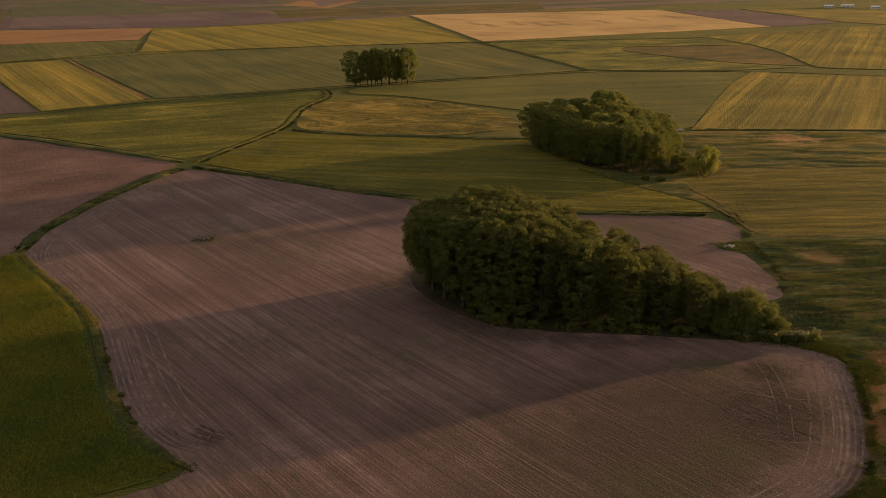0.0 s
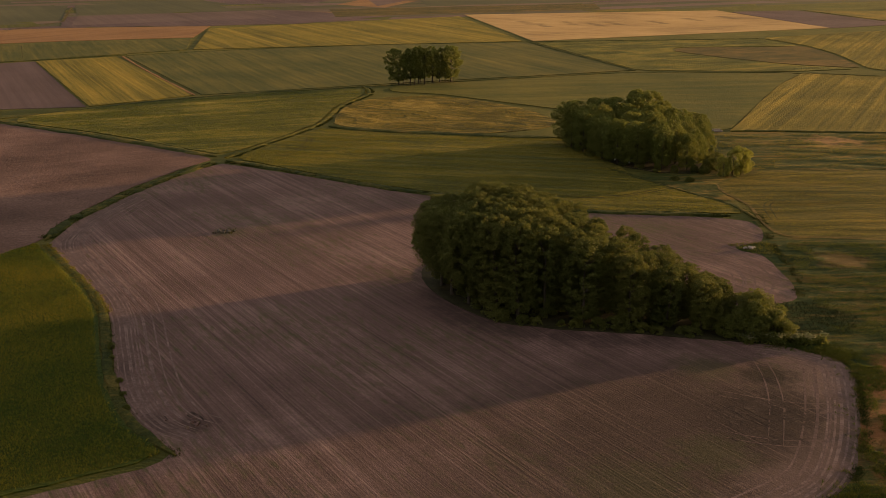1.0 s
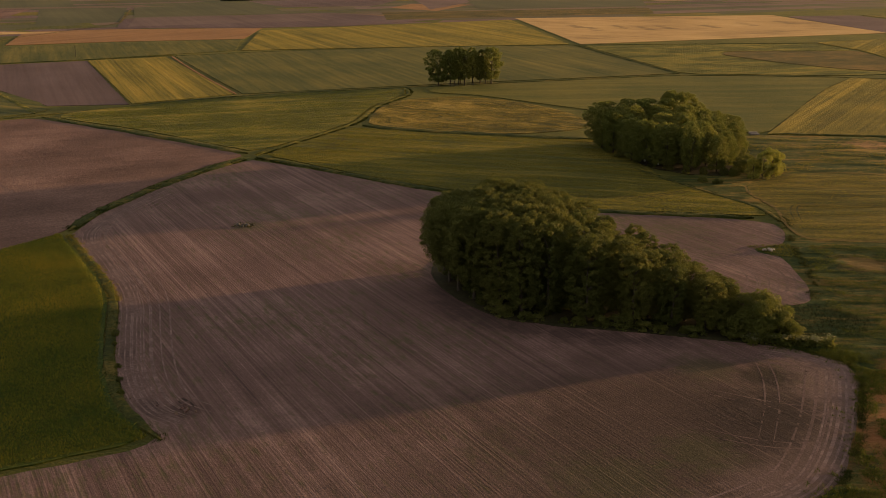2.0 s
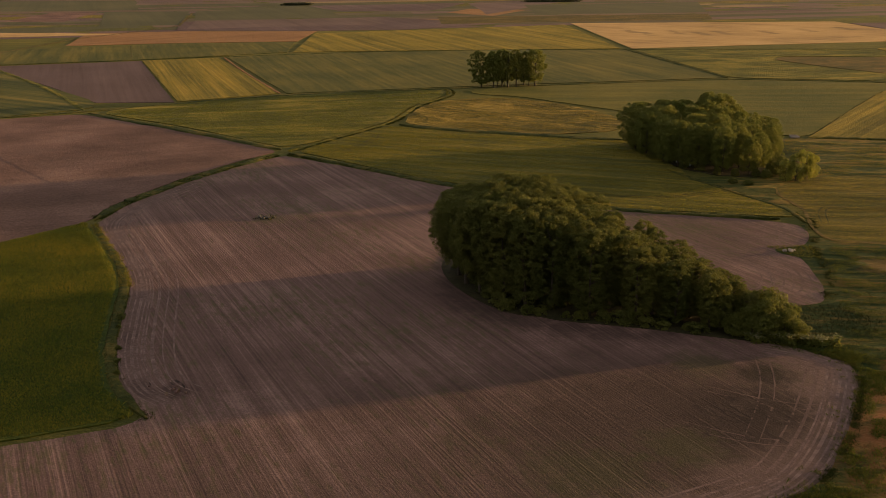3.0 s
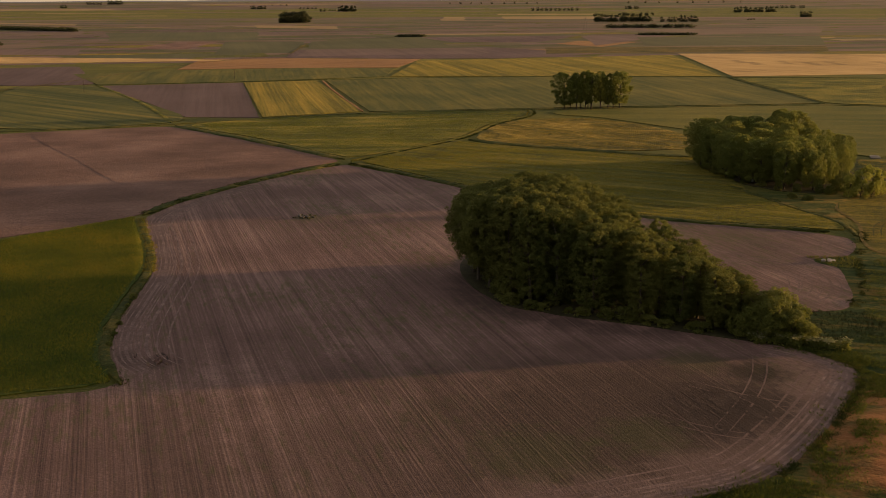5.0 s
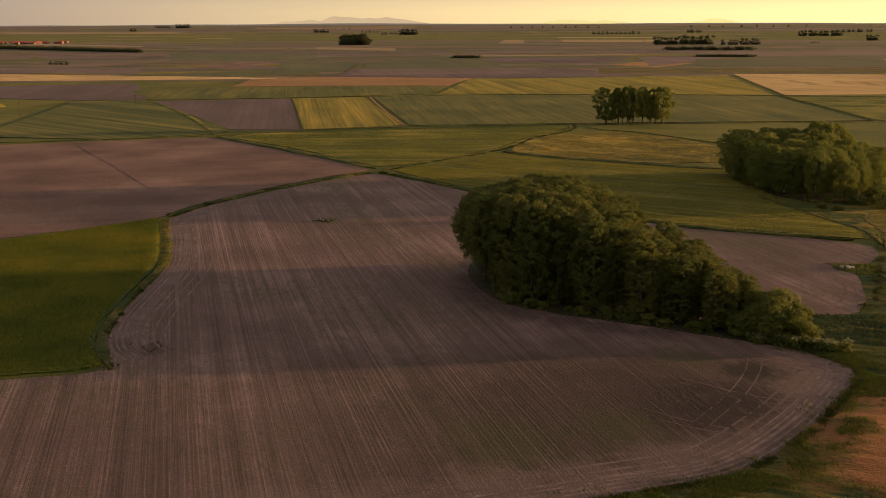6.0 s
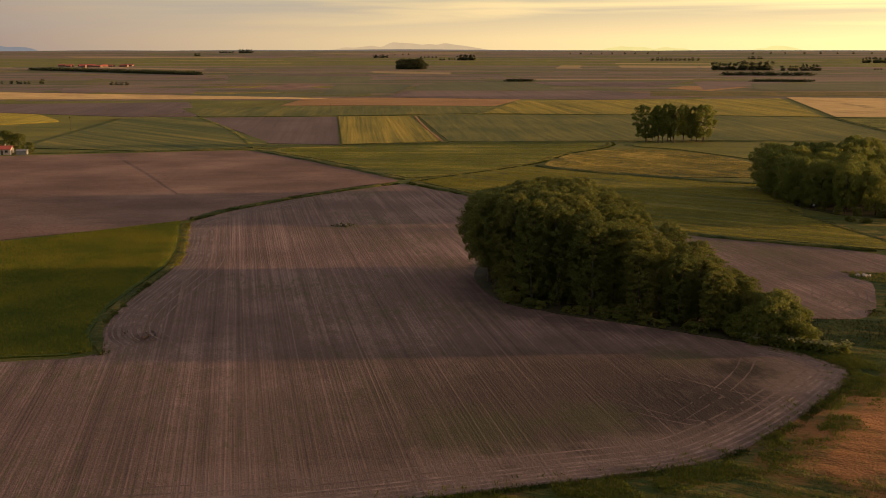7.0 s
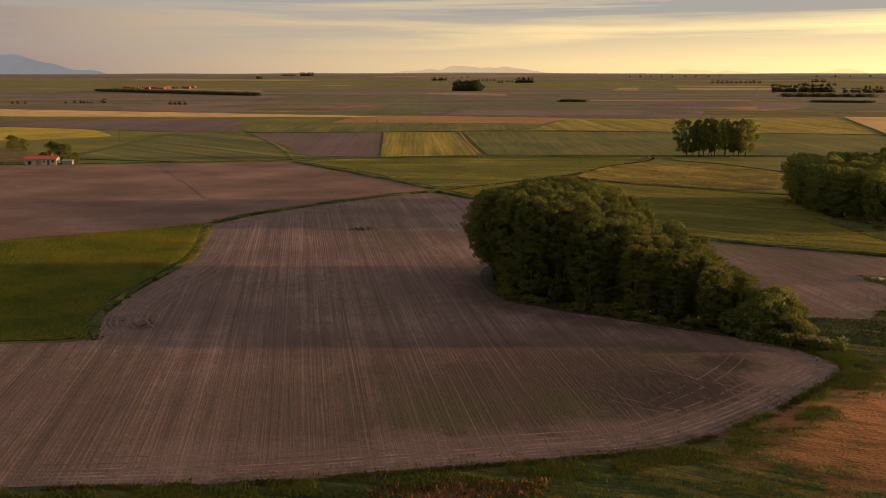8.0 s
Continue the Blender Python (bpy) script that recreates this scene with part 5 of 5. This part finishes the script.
# ---- buildings ----
def gable_roof(w, d, z, rise, mat, parent, over=0.4):
    bm = bmesh.new()
    x, y = w / 2 + over, d / 2 + over
    low = [(-x, -y, z - 0.1), (x, -y, z - 0.1), (x, 0, z + rise), (-x, 0, z + rise), (x, y, z - 0.1), (-x, y, z - 0.1)]
    a = [bm.verts.new(p) for p in low]
    b = [bm.verts.new((p[0], p[1], p[2] + 0.15)) for p in low]
    for q in ((0, 1, 2, 3), (3, 2, 4, 5)):
        bm.faces.new([b[i] for i in q])
        bm.faces.new([a[i] for i in reversed(q)])
    for q in ((0, 1), (1, 2), (2, 4), (4, 5), (5, 3), (3, 0)):
        bm.faces.new((a[q[0]], a[q[1]], b[q[1]], b[q[0]]))
    return part("roof", bm, mat, parent)


def gable_walls(w, d, z, rise, mat, parent):
    bm = bmesh.new()
    x, y = w / 2, d / 2
    v = [bm.verts.new(p) for p in ((-x, -y, -0.2), (x, -y, -0.2), (x, y, -0.2), (-x, y, -0.2), (-x, -y, z), (x, -y, z), (x, y, z), (-x, y, z), (x, 0, z + rise - 0.05), (-x, 0, z + rise - 0.05))]
    for q in ((0, 1, 5, 4), (1, 2, 6, 8, 5), (2, 3, 7, 6), (3, 0, 4, 9, 7)):
        bm.faces.new([v[i] for i in q])
    return part("wall", bm, mat, parent)


def opening(name, at, w, h, parent, frame_mat, pane_mat):
    f = box(name, (w, 0.12, h), frame_mat, parent, at, 0.02)
    bm = bmesh.new()
    bmesh.ops.create_cube(bm, size=1, matrix=Matrix.LocRotScale((at[0], at[1] - 0.05, at[2]), None, (w - 0.2, 0.08, h - 0.2)))
    part("pane", bm, pane_mat, f)


def farm_house():
    thing = new("farm_building")
    thing.matrix_world = pose(-292, 340, 0, 0, 0, 31)
    gable_walls(14.0, 6.0, 2.5, 1.2, WALLP, thing)
    gable_roof(14.0, 6.0, 2.5, 1.2, ROOF, thing)
    box("garage_door", (2.4, 0.1, 2.1), METAL, thing, (-0.8, -3.04, 1.05), 0.02, "grey metal garage door")
    box("porch", (3.4, 1.6, 0.12), ROOF, thing, (-4.6, -3.6, 2.3), 0.02)
    for x, w, h, z in ((-4.8, 1.6, 1.6, 0.9), (1.6, 0.7, 1.0, 1.5), (5.4, 1.3, 1.0, 1.5)):
        opening("window", (x, -3.03, z), w, h, thing, STONE, GLASS)
    box("door", (0.95, 0.1, 2.0), BARK, thing, (3.5, -3.04, 1.0), 0.02, "brown wooden door")
    box("chimney", (0.5, 0.5, 1.0), WALLP, thing, (4.0, 0.6, 4.0), 0.02)
    tagged(thing, "low white farm building with red tiled roof", "building")
    shed = new("tin_shed")
    shed.matrix_world = pose(-281.5, 345, 0, 0, 0, 31)
    gable_walls(4.5, 3.0, 1.6, 0.5, METAL, shed)
    gable_roof(4.5, 3.0, 1.6, 0.5, METAL, shed, 0.2)
    tagged(shed, "small grey metal shed beside the farm building", "shed")


farm_house()


def fence():
    thing = new("farm_fence")
    thing.matrix_world = pose(-302, 333, 0.1)
    for i in range(14):
        box("post", (0.12, 0.12, 1.3), BARK, thing, (-i * 2.4, -i * 1.55, 0.65), 0)
    for z in (0.6, 1.1):
        bm = bmesh.new()
        bmesh.ops.create_cube(bm, size=1, matrix=Matrix.LocRotScale((-15.6, -10.1, z), Euler((0, 0, math.atan2(1.55, 2.4))), (37, 0.05, 0.08)))
        part("rail", bm, BARK, thing)
    tagged(thing, "dark wooden fence along the farm track", "fence")


fence()


def village():
    """Red-roofed houses and long sheds far across the plain."""
    rng = random.Random(12)
    for i in range(20):
        x, y = -1730 + rng.gauss(0, 45), 1880 + rng.gauss(0, 60)
        thing = new("village_house")
        thing.matrix_world = pose(x, y, land(x, y), 0, 0, 20 + rng.gauss(0, 15))
        w, d, h = rng.uniform(9, 18), rng.uniform(8, 11), rng.uniform(2.6, 4.6)
        gable_walls(w, d, h, 2.0, VILLAGE, thing)
        gable_roof(w, d, h, 2.0, ROOF, thing)
        for k in (-0.3, 0.3):
            opening("window", (k * w, -d / 2 - 0.04, h * 0.55), 1.3, 1.4, thing, STONE, GLASS)
        tagged(thing, "distant village house with red tiled roof", "house", "houses of the far village")
    for x, y, w in ((402, 1112, 9), (424, 1118, 12), (444, 1094, 8)):
        thing = new("white_shed")
        thing.matrix_world = pose(x, y, 0, 0, 0, -10)
        gable_walls(w, 7, 2.0, 0.7, WHITE, thing)
        gable_roof(w, 7, 2.0, 0.7, WHITE, thing)
        for k in (-0.35, 0.0, 0.35):
            opening("window", (k * w, -3.54, 1.2), 1.4, 0.8, thing, STONE, GLASS)
        tagged(thing, "long low white farm shed in the distance", "shed", "white sheds")


village()


def pylon(x, y, high):
    thing = new("pylon")
    thing.matrix_world = pose(x, y, land(x, y))
    for sx in (-1, 1):
        for sy in (-1, 1):
            bm = bmesh.new()
            add_limb(bm, np.random.default_rng(1), (sx * 2.5, sy * 2.5, 0), (sx * 0.3, sy * 0.3, high), 0.1, 0.06, 3, 4)
            part("leg", bm, METAL, thing)
    for z, w in ((high * 0.75, 9), (high * 0.9, 7)):
        box("cross_arm", (w * 0.8, 0.15, 0.2), METAL, thing, (0, 0, z), 0)
    tagged(thing, "grey lattice power pylon far out in the fields", "pylon")


pylon(-238, 1640, 20)


def utility_pole(x, y):
    thing = new("utility_pole")
    thing.matrix_world = pose(x, y, 0)
    bm = bmesh.new()
    add_limb(bm, np.random.default_rng(2), (0, 0, -0.3), (0, 0, 7.5), 0.14, 0.09, 4, 7)
    part("pole", bm, BARK, thing)
    box("cross_arm", (1.6, 0.12, 0.12), BARK, thing, (0, 0, 7.0), 0)
    tagged(thing, "thin wooden utility pole in a field", "pole", "utility poles")


for x, y in ((-363, 457), (-339, 528), (-300, 640)):
    utility_pole(x, y)


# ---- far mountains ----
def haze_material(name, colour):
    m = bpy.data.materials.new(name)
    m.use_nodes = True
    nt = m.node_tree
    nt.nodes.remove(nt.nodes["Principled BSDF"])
    # haze and evening light sit in this glow; the ridge isn't lit by lamps
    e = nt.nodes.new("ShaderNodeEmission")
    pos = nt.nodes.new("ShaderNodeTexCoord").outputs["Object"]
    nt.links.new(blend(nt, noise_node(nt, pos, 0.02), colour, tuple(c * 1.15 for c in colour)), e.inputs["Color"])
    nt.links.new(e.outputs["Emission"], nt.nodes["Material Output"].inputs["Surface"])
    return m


def mountains(name, from_deg, to_deg, high, colour, seed, label):
    """A long glowing backdrop ridge behind the plain, angles counted from +x."""
    verts, faces = [], []
    n, r = 60, 4890
    for i in range(n + 1):
        f = i / n
        a = radians(from_deg + (to_deg - from_deg) * f)
        env = math.sin(math.pi * f) ** 0.8
        h = 20 + high * env * (0.55 + 0.45 * noise.noise((f * 3.5 + seed, seed, 0)) + 0.18 * noise.noise((f * 14, seed, 3)))
        for k, z in ((0, 10), (0, h), (25, 10)):
            verts.append(((r + k) * math.cos(a), (r + k) * math.sin(a), z))
    for i in range(n):
        for k in (0, 1):
            b = i * 3 + k
            faces.append((b, b + 3, b + 4, b + 1))
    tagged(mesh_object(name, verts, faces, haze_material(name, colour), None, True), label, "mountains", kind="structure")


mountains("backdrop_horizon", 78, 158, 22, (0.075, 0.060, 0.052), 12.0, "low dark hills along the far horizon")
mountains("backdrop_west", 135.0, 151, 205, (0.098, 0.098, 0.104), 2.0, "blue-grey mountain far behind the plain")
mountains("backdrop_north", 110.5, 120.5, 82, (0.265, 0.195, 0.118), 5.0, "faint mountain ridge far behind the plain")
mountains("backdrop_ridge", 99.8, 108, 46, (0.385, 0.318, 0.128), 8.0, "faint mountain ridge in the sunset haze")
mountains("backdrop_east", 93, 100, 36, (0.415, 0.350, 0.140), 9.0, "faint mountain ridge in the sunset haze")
